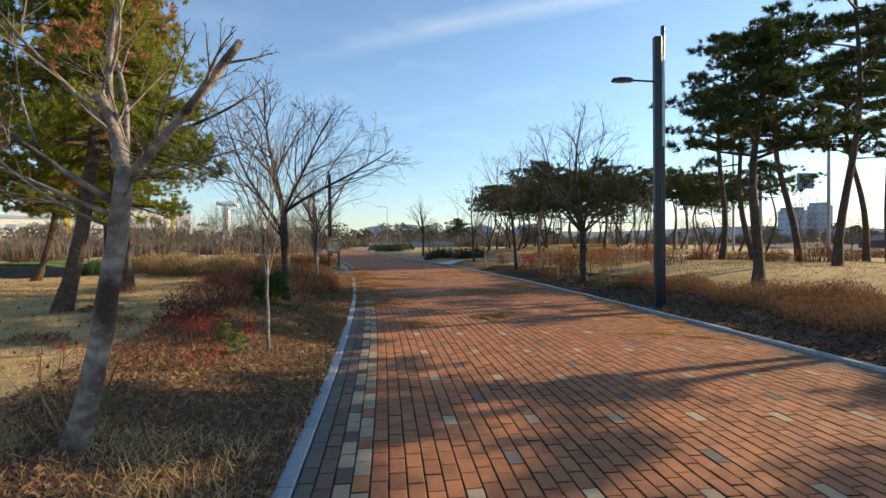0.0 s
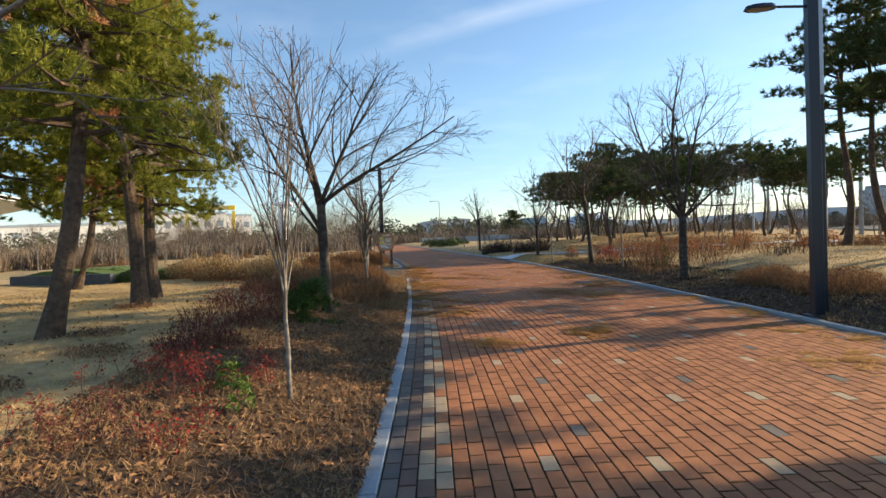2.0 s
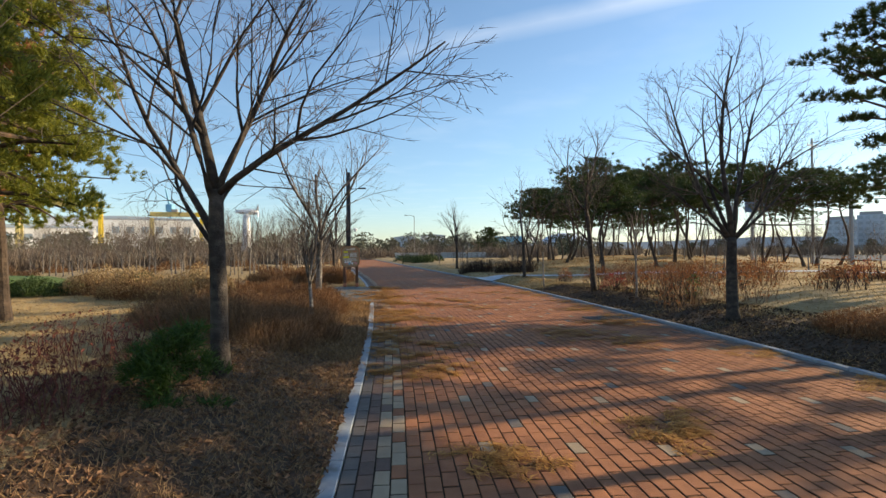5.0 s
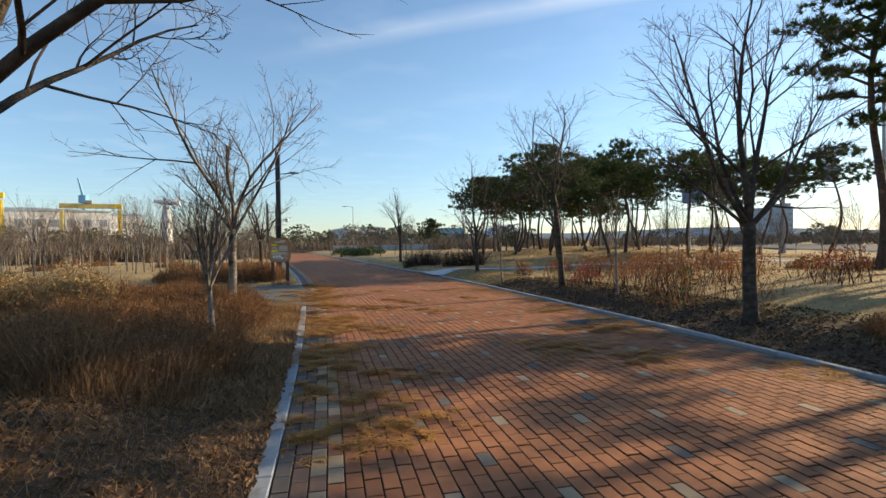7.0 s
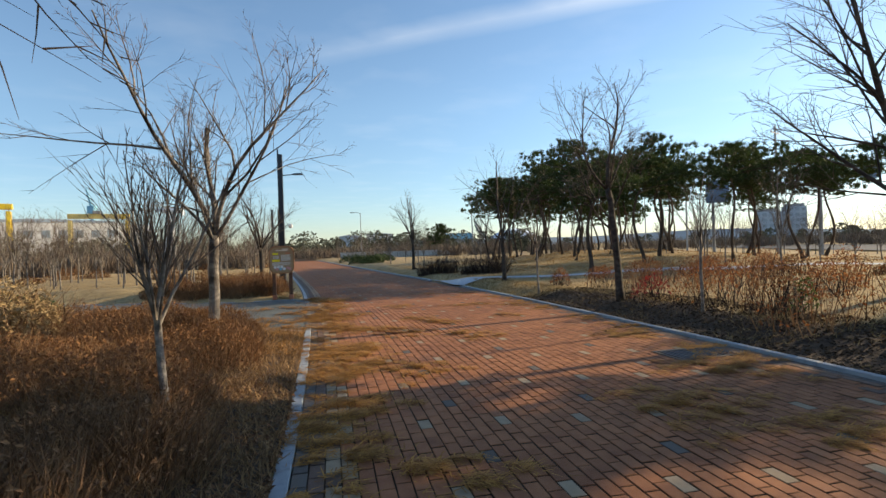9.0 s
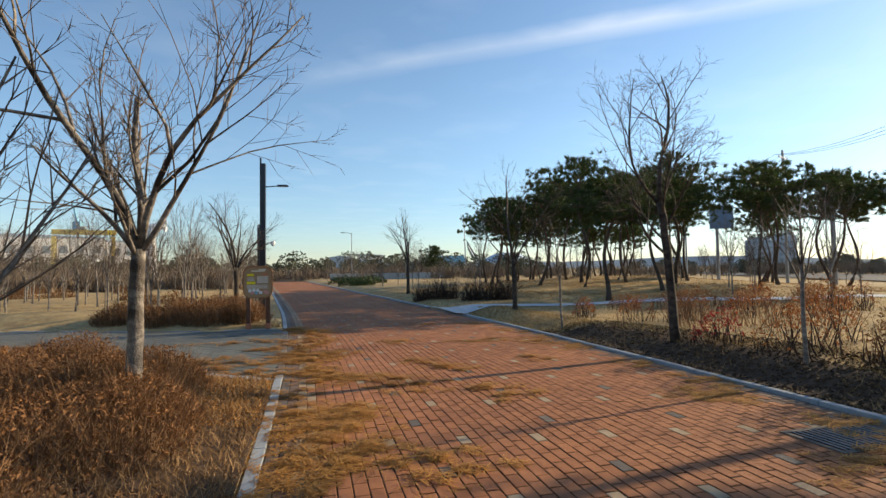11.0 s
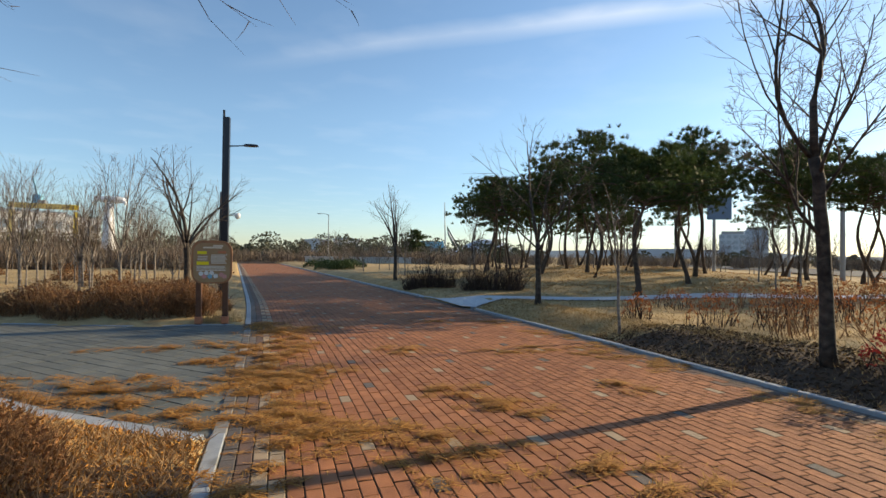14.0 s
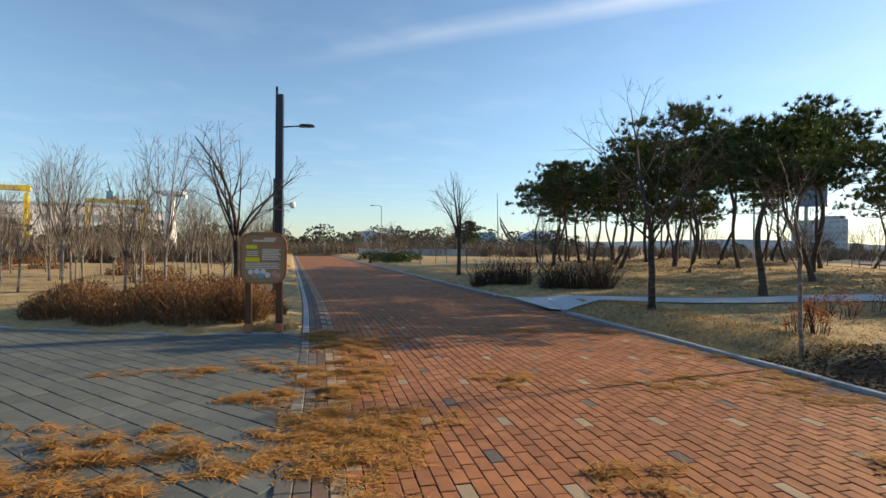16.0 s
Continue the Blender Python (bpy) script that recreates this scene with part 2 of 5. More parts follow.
# distance haze is mixed into this blue-grey base colour
M_HILL = shade("far_hill_haze", (0.2, 0.25, 0.28), (0.26, 0.31, 0.34), 0.95, 0.05)
M_MEMBRANE = coat("pale_membrane", (0.55, 0.62, 0.70), 0.5)

# ---- mesh helpers ----


class Geo:
    """Collects vertices and faces of one mesh."""

    def __init__(self):
        self.v, self.f = [], []

    def tube(self, pts, radii, sides=6, cap=True):
        start = len(self.v)
        n = len(pts)
        for i, p in enumerate(pts):
            a = pts[max(i - 1, 0)]
            b = pts[min(i + 1, n - 1)]
            w = (b - a).normalized()
            u = w.orthogonal().normalized() if abs(w.z) > 0.95 else w.cross(Vector((0, 0, 1))).normalized()
            k = w.cross(u)
            for j in range(sides):
                s = 2 * math.pi * j / sides
                self.v.append(p + (u * math.cos(s) + k * math.sin(s)) * radii[i])
        for i in range(n - 1):
            for j in range(sides):
                q = start + i * sides + j
                r = start + i * sides + (j + 1) % sides
                self.f.append((q, r, r + sides, q + sides))
        if cap:
            self.f.append(tuple(range(start + (n - 1) * sides, start + n * sides)))
            self.f.append(tuple(reversed(range(start, start + sides))))
        return self

    def box(self, lo, hi, bevel=0.0):
        bm = bmesh.new()
        bmesh.ops.create_cube(bm, size=1.0)
        mid, size = (Vector(lo) + Vector(hi)) / 2, Vector(hi) - Vector(lo)
        for q in bm.verts:
            q.co = Vector((q.co.x * size.x, q.co.y * size.y, q.co.z * size.z)) + mid
        if bevel:
            bmesh.ops.bevel(bm, geom=list(bm.edges), offset=bevel, segments=1, affect="EDGES")
        start = len(self.v)
        bm.verts.index_update()
        self.v += [q.co.copy() for q in bm.verts]
        self.f += [tuple(start + q.index for q in f.verts) for f in bm.faces]
        bm.free()
        return self

    def prism(self, outline, y0, y1):
        """An outline of (x, z) pushed from y0 to y1."""
        n, s = len(outline), len(self.v)
        self.v += [Vector((x, y0, z)) for x, z in outline] + [Vector((x, y1, z)) for x, z in outline]
        self.f.append(tuple(range(s, s + n)))
        self.f.append(tuple(reversed(range(s + n, s + 2 * n))))
        for i in range(n):
            j = (i + 1) % n
            self.f.append((s + i, s + n + i, s + n + j, s + j))
        return self

    def mesh(self, name, smooth=False):
        me = bpy.data.meshes.new(name)
        me.from_pydata([tuple(p) for p in self.v], [], self.f)
        if smooth:
            me.shade_smooth()
        return me


def raw_mesh(name, verts, tris):
    """A mesh out of numpy arrays of vertices and faces, all with the same number of corners."""
    me = bpy.data.meshes.new(name)
    n, k = tris.shape
    me.vertices.add(len(verts))
    me.vertices.foreach_set("co", np.ascontiguousarray(verts, dtype=np.float32).ravel())
    me.loops.add(n * k)
    me.loops.foreach_set("vertex_index", np.ascontiguousarray(tris, dtype=np.int32).ravel())
    me.polygons.add(n)
    me.polygons.foreach_set("loop_start", np.arange(0, n * k, k, dtype=np.int32))
    me.update(calc_edges=True)
    me.validate()
    me.shade_flat()
    return me


def thing(name, label, category, at=(0, 0, 0), turn=0.0, group="", kind=""):
    ob = new(name)
    ob.empty_display_size = 0.2
    ob.matrix_world = pose(*at, 0, 0, turn)
    return tagged(ob, label, category, group, kind)


def part(name, geo, material, parent, label=""):
    me = geo.mesh(name) if isinstance(geo, Geo) else geo
    me.materials.append(material)
    ob = new(name, me)
    ob.parent = parent
    return tagged(ob, label)


def stuff(name, me, material, label, category, kind="stuff"):
    me.materials.append(material)
    return tagged(new(name, me), label, category, kind=kind)


def blades(rng, base, length, width, spread, droop=0.0):
    """One thin triangle a blade, rising from base points; spread: how far it leans."""
    n = len(base)
    way = np.stack([rng.normal(0, spread, n), rng.normal(0, spread, n), np.ones(n) - droop * rng.random(n)], 1)
    way /= np.linalg.norm(way, axis=1)[:, None]
    side = np.cross(way, rng.normal(0, 1, (n, 3)))
    side /= np.linalg.norm(side, axis=1)[:, None] + 1e-9
    ln = length * (0.5 + rng.random(n))[:, None]
    wd = width * (0.6 + 0.8 * rng.random(n))[:, None]
    v = np.stack([base - side * wd, base + side * wd, base + way * ln], 1).reshape(-1, 3)
    return v, np.arange(3 * n).reshape(n, 3)


def flakes(rng, base, size, flat=0.4):
    """One small folded leaf a point, as two triangles."""
    n = len(base)
    nrm = np.stack([rng.normal(0, flat, n), rng.normal(0, flat, n), np.ones(n)], 1)
    u = np.cross(nrm, rng.normal(0, 1, (n, 3)))
    u /= np.linalg.norm(u, axis=1)[:, None] + 1e-9
    w = np.cross(nrm, u)
    w /= np.linalg.norm(w, axis=1)[:, None] + 1e-9
    s = size * (0.5 + rng.random(n))[:, None]
    lift = nrm / np.linalg.norm(nrm, axis=1)[:, None] * s * 0.35
    v = np.stack([base - u * s, base + w * s * 0.5 + lift, base + u * s, base - w * s * 0.5 + lift], 1).reshape(-1, 3)
    i = np.arange(n)[:, None] * 4
    return v, np.concatenate([i + np.array([[0, 1, 2]]), i + np.array([[0, 2, 3]])], 0)


def join(*pairs):
    vs, fs, k = [], [], 0
    for v, f in pairs:
        vs.append(v), fs.append(f + k)
        k += len(v)
    return np.concatenate(vs), np.concatenate(fs)

# ---- plan: the path's two edges and the lie of the land ----


PATH_W, COL, ROW = 5.95, 0.1125, 0.215


def left_edge(y):
    y = np.asarray(y, dtype=float)
    c = np.clip(y, -4, 34)
    return -0.62 - 0.09 * c - 0.00275 * c * c + (y - c) * (-0.09 - 0.0055 * c)


def slope(y):
    return -0.09 - 0.0055 * np.clip(y, -4, 34)


def smooth(t):
    t = np.clip(t, 0, 1)
    return t * t * (3 - 2 * t)


def branch_front(x):
    """Near edge of the grey side path, by x."""
    return np.interp(-np.asarray(x, dtype=float), [3.7, 5.5, 8.0, 14.0, 40.0], [19.9, 20.8, 22.4, 24.6, 30.0])


def branch_back(x):
    return np.interp(-np.asarray(x, dtype=float), [5.2, 7.0, 10.0, 16.0, 40.0], [26.65, 26.4, 26.95, 28.2, 33.5])


def land(x, y):
    """Height of the ground at x, y, outside the brick path."""
    x, y = np.asarray(x, dtype=float), np.asarray(y, dtype=float)
    s = x - left_edge(y)
    bumps = 0.05 * np.sin(x * 0.9 + 1.3 * np.sin(y * 0.5)) + 0.05 * np.sin(y * 0.7 + 0.8 * np.sin(x * 0.6))
    dl = np.clip(-s - 0.14, 0, None)
    low = np.where(s < PATH_W / 2, smooth(np.maximum((branch_front(x) - y - 0.1) / 1.3, (y - branch_back(x) - 0.1) / 1.4)), 1.0)
    hl = 0.03 + (0.27 + 0.8 * bumps) * smooth(dl / 1.7) * (0.5 + 0.5 * smooth((y - 3) / 5)) - 0.2 * smooth((dl - 14) / 16) + 0.2 * np.exp(-(((x + 7.5) / 3.0) ** 2 + ((y - 10) / 4.5) ** 2))
    dr = np.clip(s - PATH_W - 0.14, 0, None)
    mound = 0.45 * np.exp(-(((x - 11) / 6) ** 2 + ((y - 15) / 8) ** 2)) + 0.75 * np.exp(-(((x - 13) / 8) ** 2 + ((y - 46) / 13) ** 2))
    hr = 0.03 + (0.19 + 0.6 * bumps) * smooth(dr / 0.95) + mound * smooth(dr / 3.0) - 0.2 * smooth((dr - 20) / 12)
    h = 0.03 + (np.where(s < PATH_W / 2, hl, hr) - 0.03) * low
    gap = smooth((y - branch_front(x) + 0.05) / 0.25) * smooth((branch_back(x) + 0.05 - y) / 0.25) * (s < 0)
    h = h * (1 - gap) - 0.09 * gap
    side = smooth((y - right_front(x) + 0.3) / 0.3) * smooth((right_back(x) + 0.3 - y) / 0.3) * (s > PATH_W)
    return h - 0.03 * side


def right_front(x):
    return np.interp(np.asarray(x, dtype=float), [0.0, 1.2, 6.0, 14.0, 40.0], [29.9, 30.0, 29.3, 28.6, 27.0])


def right_back(x):
    return np.interp(np.asarray(x, dtype=float), [-1.0, 0.5, 2.0, 6.0, 14.0, 40.0], [33.6, 31.8, 31.0, 30.6, 29.9, 28.3])


def ground_z(x, y):
    return float(land(x, y))

# ---- ground: one sheet, out to the horizon ----
ys = np.concatenate([np.linspace(-400, -20, 12), np.arange(-18, 0, 1.5), np.arange(0, 46, 0.3), np.arange(46, 90, 1.5), np.linspace(92, 1500, 40)])
ss = np.concatenate([-np.geomspace(1400, 22, 30), -np.arange(21.5, 0.2, -0.35), [-0.15, -0.13, 0.0, 2.0, 4.0, PATH_W, PATH_W + 0.13, PATH_W + 0.15], PATH_W + np.arange(0.25, 24, 0.35), PATH_W + np.geomspace(24.5, 1400, 30)])
SS, YS = np.meshgrid(ss, ys)
XS = left_edge(np.clip(YS, -60, 150)) + SS
ZS = land(XS, YS)
ZS = np.where((SS > -0.14) & (SS < PATH_W + 0.14), -0.09, ZS)
gv = np.stack([XS, YS, ZS], -1).reshape(-1, 3)
w = len(ss)
gi = (np.arange(len(ys) - 1)[:, None] * w + np.arange(w - 1)[None, :]).reshape(-1)
ground_me = raw_mesh("ground", gv, np.stack([gi, gi + 1, gi + w + 1, gi + w], 1))
ground_me.shade_smooth()
ground = stuff("ground", ground_me, M_LAWN, "dry straw-coloured winter lawn of the park", "ground", "structure")

# ---- brick path ----
path = thing("path", "red clay brick path with cream and charcoal bricks and needle litter", "path", kind="structure")


def path_bed():
    y = np.concatenate([np.arange(-6, 64, 0.5), np.linspace(65, 150, 30)])
    g = Geo()
    for v in y:
        x = float(left_edge(v))
        g.v += [Vector((x, v, -0.014)), Vector((x + PATH_W, v, -0.014))]
    g.f = [(2 * i, 2 * i + 1, 2 * i + 3, 2 * i + 2) for i in range(len(y) - 1)]
    return g


part("sand_bed", path_bed(), M_SAND, path)

brick_box = np.array([[-1, -1, -0.03], [1, -1, -0.03], [1, 1, -0.03], [-1, 1, -0.03], [-1, -1, -0.003], [1, -1, -0.003], [1, 1, -0.003], [-1, 1, -0.003],
                      [-0.92, -0.955, 0], [0.92, -0.955, 0], [0.92, 0.955, 0], [-0.92, 0.955, 0]])
brick_faces = np.array([[0, 1, 5, 4], [1, 2, 6, 5], [2, 3, 7, 6], [3, 0, 4, 7], [4, 5, 9, 8], [5, 6, 10, 9], [6, 7, 11, 10], [7, 4, 8, 11], [8, 9, 10, 11]])
brick_shape = brick_box * np.array([COL / 2 - 0.0045, ROW / 2 - 0.0038, 1])


def brick_kind(col, row, cols):
    """0 red, 1 cream, 2 charcoal, 3 brown."""
    if col >= cols - 4:
        return (3, 0, 2, 3, 3)[(col * 7 + row * 5) % 5] if col >= cols - 2 else (3, 0, 0)[(col + row) % 3]
    edge = col
    if edge in (0, 1):
        return 3 if (col * 7 + row * 5) % 5 else 2
    if edge == 2:
        return 1 if row % 3 else 3
    if edge == 3:
        return 1 if (row + 1) % 3 else 0
    if (col - 9) % 6 == 0 and row % 6 == 1:
        return 1
    if (col - 9) % 12 == 3 and row % 6 == 4:
        return 2
    return 0


BRICK_MATS = [M_BRICK, M_CREAM, M_CHAR, M_UMBER]
COLS = int(PATH_W / COL)
rng = np.random.default_rng(5)
brick_rows = [[], [], [], []]
near_bricks = []
for row in range(-16, 430):
    for col in range(COLS):
        y = row * ROW + (ROW / 2 if col % 2 else 0.0) + (0.02 * math.sin(col * 1.7))
        x = float(left_edge(y)) + (col + 0.5) * (PATH_W / COLS)
        turn = math.atan(-float(slope(y)))
        k = brick_kind(col, row, COLS)
        item = (x, y, rng.normal(0, 0.0016), turn + rng.normal(0, 0.008), rng.normal(0, 0.008), rng.normal(0, 0.006))
        if 12 <= col < 27 and 89 <= row < 109:
            near_bricks.append((k, item))
        else:
            brick_rows[k].append(item)


def brick_field(items):
    a = np.array(items)
    c, s = np.cos(a[:, 3])[:, None], np.sin(a[:, 3])[:, None]
    p = brick_shape[None]
    z = p[:, :, 2] + a[:, 2][:, None] + p[:, :, 0] * a[:, 4][:, None] + p[:, :, 1] * a[:, 5][:, None]
    v = np.stack([a[:, 0][:, None] + p[:, :, 0] * c - p[:, :, 1] * s, a[:, 1][:, None] + p[:, :, 0] * s + p[:, :, 1] * c, z], -1)
    n = len(brick_shape)
    f = brick_faces[None, 4:] + (np.arange(len(a)) * n)[:, None, None]
    return raw_mesh("bricks", v.reshape(-1, 3), f.reshape(-1, 4))


for k, nm in enumerate(("red_bricks", "cream_bricks", "charcoal_bricks", "brown_bricks")):
    tagged(part(nm, brick_field(brick_rows[k]), BRICK_MATS[k], path), kind="stuff")

# ---- kerbs ----


def kerb_line(name, pts, label, width=0.115, length=1.0, top=0.012, material=None):
    """Granite kerb stones laid end to end along a line of (x, y)."""
    root = thing(name, label, "kerb", kind="structure")
    pts = [Vector(p) for p in pts]
    along = [0.0]
    for a, b in zip(pts, pts[1:]):
        along.append(along[-1] + (b - a).length)
    n = max(1, round(along[-1] / length))
    krng = random.Random(name)
    for i in range(n):
        q = []
        for d in (along[-1] * i / n, along[-1] * (i + 1) / n):
            x = float(np.interp(d, along, [p.x for p in pts]))
            y = float(np.interp(d, along, [p.y for p in pts]))
            q.append(Vector((x, y)))
        mid, way = (q[0] + q[1]) / 2, q[1] - q[0]
        g = Geo().box((-way.length / 2 + 0.004, -width / 2, -0.15), (way.length / 2 - 0.004, width / 2, 0), 0.008)
        ob = part("kerb_stone", g, material or M_KERB, root)
        ob.matrix_local = pose(mid.x, mid.y, top + krng.uniform(-0.004, 0.004), 0, krng.uniform(-0.2, 0.2), math.degrees(math.atan2(way.y, way.x)))
    return root


def edge_points(y0, y1, s, step=0.5):
    return [(float(left_edge(y)) + s, y) for y in np.arange(y0, y1 + 0.01, step)]


M_MOUTH = shade("edging_block", (0.08, 0.075, 0.07), (0.34, 0.32, 0.29), 0.75, 9.0, island=0.85, bump=0.3, bump_scale=120, obj=True)
kerb_line("kerb_left_near", edge_points(-6, 20.0, -0.065), "pale granite kerb flush between brick path and planting bed")
kerb_line("kerb_left_far", edge_points(26.7, 92, -0.065), "pale granite kerb along the far brick path")
kerb_line("kerb_right_near", edge_points(-6, 29.8, PATH_W + 0.065), "pale granite kerb along brick path beside dark soil", width=0.095, top=0.04)
kerb_line("kerb_right_far", edge_points(33.8, 92, PATH_W + 0.065), "pale granite kerb along the far lawn", top=0.045)
kerb_line("kerb_side_path_mouth", edge_points(19.95, 26.6, -0.06), "flush pale stones between brick path and side path", length=0.2, top=0.006, material=M_MOUTH)
kerb_line("kerb_side_path_near", [(x, float(branch_front(x)) - 0.06) for x in (-3.7, -5.5, -8, -14, -24)], "pale granite kerb of the grey side path", width=0.17, top=0.035)
kerb_line("kerb_side_path_far", [(x, float(branch_back(x)) + 0.06) for x in (-5.3, -7, -10, -16, -30)], "pale granite kerb of the grey side path")

# ---- grey side path ----
side_path = thing("side_path", "grey concrete block paved side path, partly covered with straw", "path", kind="structure")
bed_pts = [(-3.75, 19.95), (-5.5, 20.85), (-8, 22.4), (-14, 24.6), (-30, 27.9), (-30, 31.3), (-16, 28.2), (-10, 26.95), (-5.3, 26.55)]
g = Geo()
g.v = [Vector((x, y, -0.02)) for x, y in bed_pts]
g.f = [(0, 1, 2, 7, 8), (2, 3, 6, 7), (3, 4, 5, 6)]
part("sand_bed", g, M_SAND, side_path)
g = Geo()
for y in np.arange(19.95, 27.0, 0.3):
    x = float(left_edge(y))
    g.v += [Vector((x - 0.5, y, -0.009)), Vector((x - 0.11, y, -0.009))]
g.f = [(2 * i, 2 * i + 1, 2 * i + 3, 2 * i + 2) for i in range(len(g.v) // 2 - 1)]
part("cut_edge", g, M_PAVER, side_path)
PAVE_L, PAVE_W, PAVE_TURN = 0.40, 0.20, radians(-34)
pave_unit = brick_box * np.array([PAVE_L / 2 - 0.004, PAVE_W / 2 - 0.004, 1])
paver_me = raw_mesh("paver", pave_unit, brick_faces)
paver_me.materials.append(M_PAVER)
pavers, ct, st = [], math.cos(PAVE_TURN), math.sin(PAVE_TURN)
for i in range(-60, 40):
    for j in range(-60, 60):
        u, v = (i + (0.5 if j % 2 else 0)) * PAVE_L, j * PAVE_W
        x, y = -9 + u * ct - v * st, 24.5 + u * st + v * ct
        if -26 < x < float(left_edge(y)) - 0.06 and float(branch_front(x)) - 0.04 < y < float(branch_back(x)) + 0.04:
            pavers.append((x, y))
pavers.sort(key=lambda p: (p[0] + 4) ** 2 + (p[1] - 22) ** 2)
pr = random.Random(8)
for x, y in pavers[:260]:
    ob = new("paver", paver_me)
    ob.parent = side_path
    ob.matrix_local = pose(x, y, pr.uniform(-0.003, 0.002), pr.uniform(-0.4, 0.4), pr.uniform(-0.3, 0.3), math.degrees(PAVE_TURN))
far_p = np.array(pavers[260:])
pv = np.stack([far_p[:, 0][:, None] + pave_unit[None, :, 0] * ct - pave_unit[None, :, 1] * st, far_p[:, 1][:, None] + pave_unit[None, :, 0] * st + pave_unit[None, :, 1] * ct, np.repeat(pave_unit[None, :, 2], len(far_p), 0)], -1)
tagged(part("far_pavers", raw_mesh("far_pavers", pv.reshape(-1, 3), (brick_faces[None] + (np.arange(len(far_p)) * 12)[:, None, None]).reshape(-1, 4)), M_PAVER, side_path), kind="stuff")

# ---- light side path to the grove ----
grove_path = thing("grove_path", "pale concrete footpath that leaves the brick path for the grove", "path", kind="structure")
g = Geo()
gx = [-0.95, -0.5] + [0.4 * k for k in range(51)]
for x in gx:
    for y in (max(float(right_front(x)), 0) if x > -0.5 else 33.2, float(right_back(x))):
        g.v.append(Vector((x, y, max(0.012, ground_z(x, y) + 0.035))))
g.f = [(2 * i, 2 * i + 2, 2 * i + 3, 2 * i + 1) for i in range(len(gx) - 1)]
part("slab", g, M_LIGHTPAVE, grove_path)
kerb_line("kerb_grove_path", [(0.25, 29.85), (1.4, 29.85), (3.5, 29.55), (6, 29.2), (12, 28.7)], "pale granite kerb that rounds onto the footpath", top=0.05)

# ---- trees ----


def wander(rnd, p, way, length, steps, bend, rise):
    """A smoothly curving line: the turn itself drifts from step to step."""
    pts = [p.copy()]
    curl = Vector((rnd.gauss(0, bend), rnd.gauss(0, bend), 0))
    for _ in range(steps):
        curl = curl * 0.55 + Vector((rnd.gauss(0, bend), rnd.gauss(0, bend), rnd.gauss(0, bend * 0.6)))
        way = (way + curl + Vector((0, 0, rise))).normalized()
        pts.append(pts[-1] + way * (length / steps))
    return pts, way


def sprout(rnd, limb, twig, p, way, length, r, depth, bend, rise, fork, many, sawn=False):
    """A branch with its side branches, shorter towards the tip; the last two orders go into twig."""
    steps = (2, 3, 5, 8)[depth]
    pts, end = wander(rnd, p, way, length, steps, bend * (1.3, 1.2, 1.1, 0.8)[depth], rise)
    last = 0.72 if sawn else 0.2
    radii = [r * (1 - (1 - last) * i / steps) for i in range(steps + 1)]
    (limb if depth >= 2 else twig).tube(pts, radii, 7 if depth == 3 else 5 if depth == 2 else 3, depth >= 3)
    roll = rnd.uniform(0, 6.283)
    for k in range(many[depth] if depth else 0):
        u = 0.2 + 0.78 * (k + rnd.random()) / many[depth]
        i = min(int(u * steps), steps - 1)
        q = pts[i].lerp(pts[i + 1], u * steps - i)
        w = (pts[i + 1] - pts[i]).normalized()
        roll += 2.4 + rnd.uniform(-0.5, 0.5)
        ax = w.orthogonal().normalized()
        ax.rotate(Matrix.Rotation(roll, 3, w))
        d = (w + ax * rnd.uniform(0.55, 1.05) * fork).normalized()
        part_of = (0.62 * (1 - u) + 0.2) * rnd.uniform(0.7, 1.2) * (1.0, 0.75, 1.0, 1.0)[depth]
        sprout(rnd, limb, twig, q, d, length * part_of, max(radii[i] * rnd.uniform(0.42, 0.62), 0.0036), depth - 1, bend, rise, fork, many)


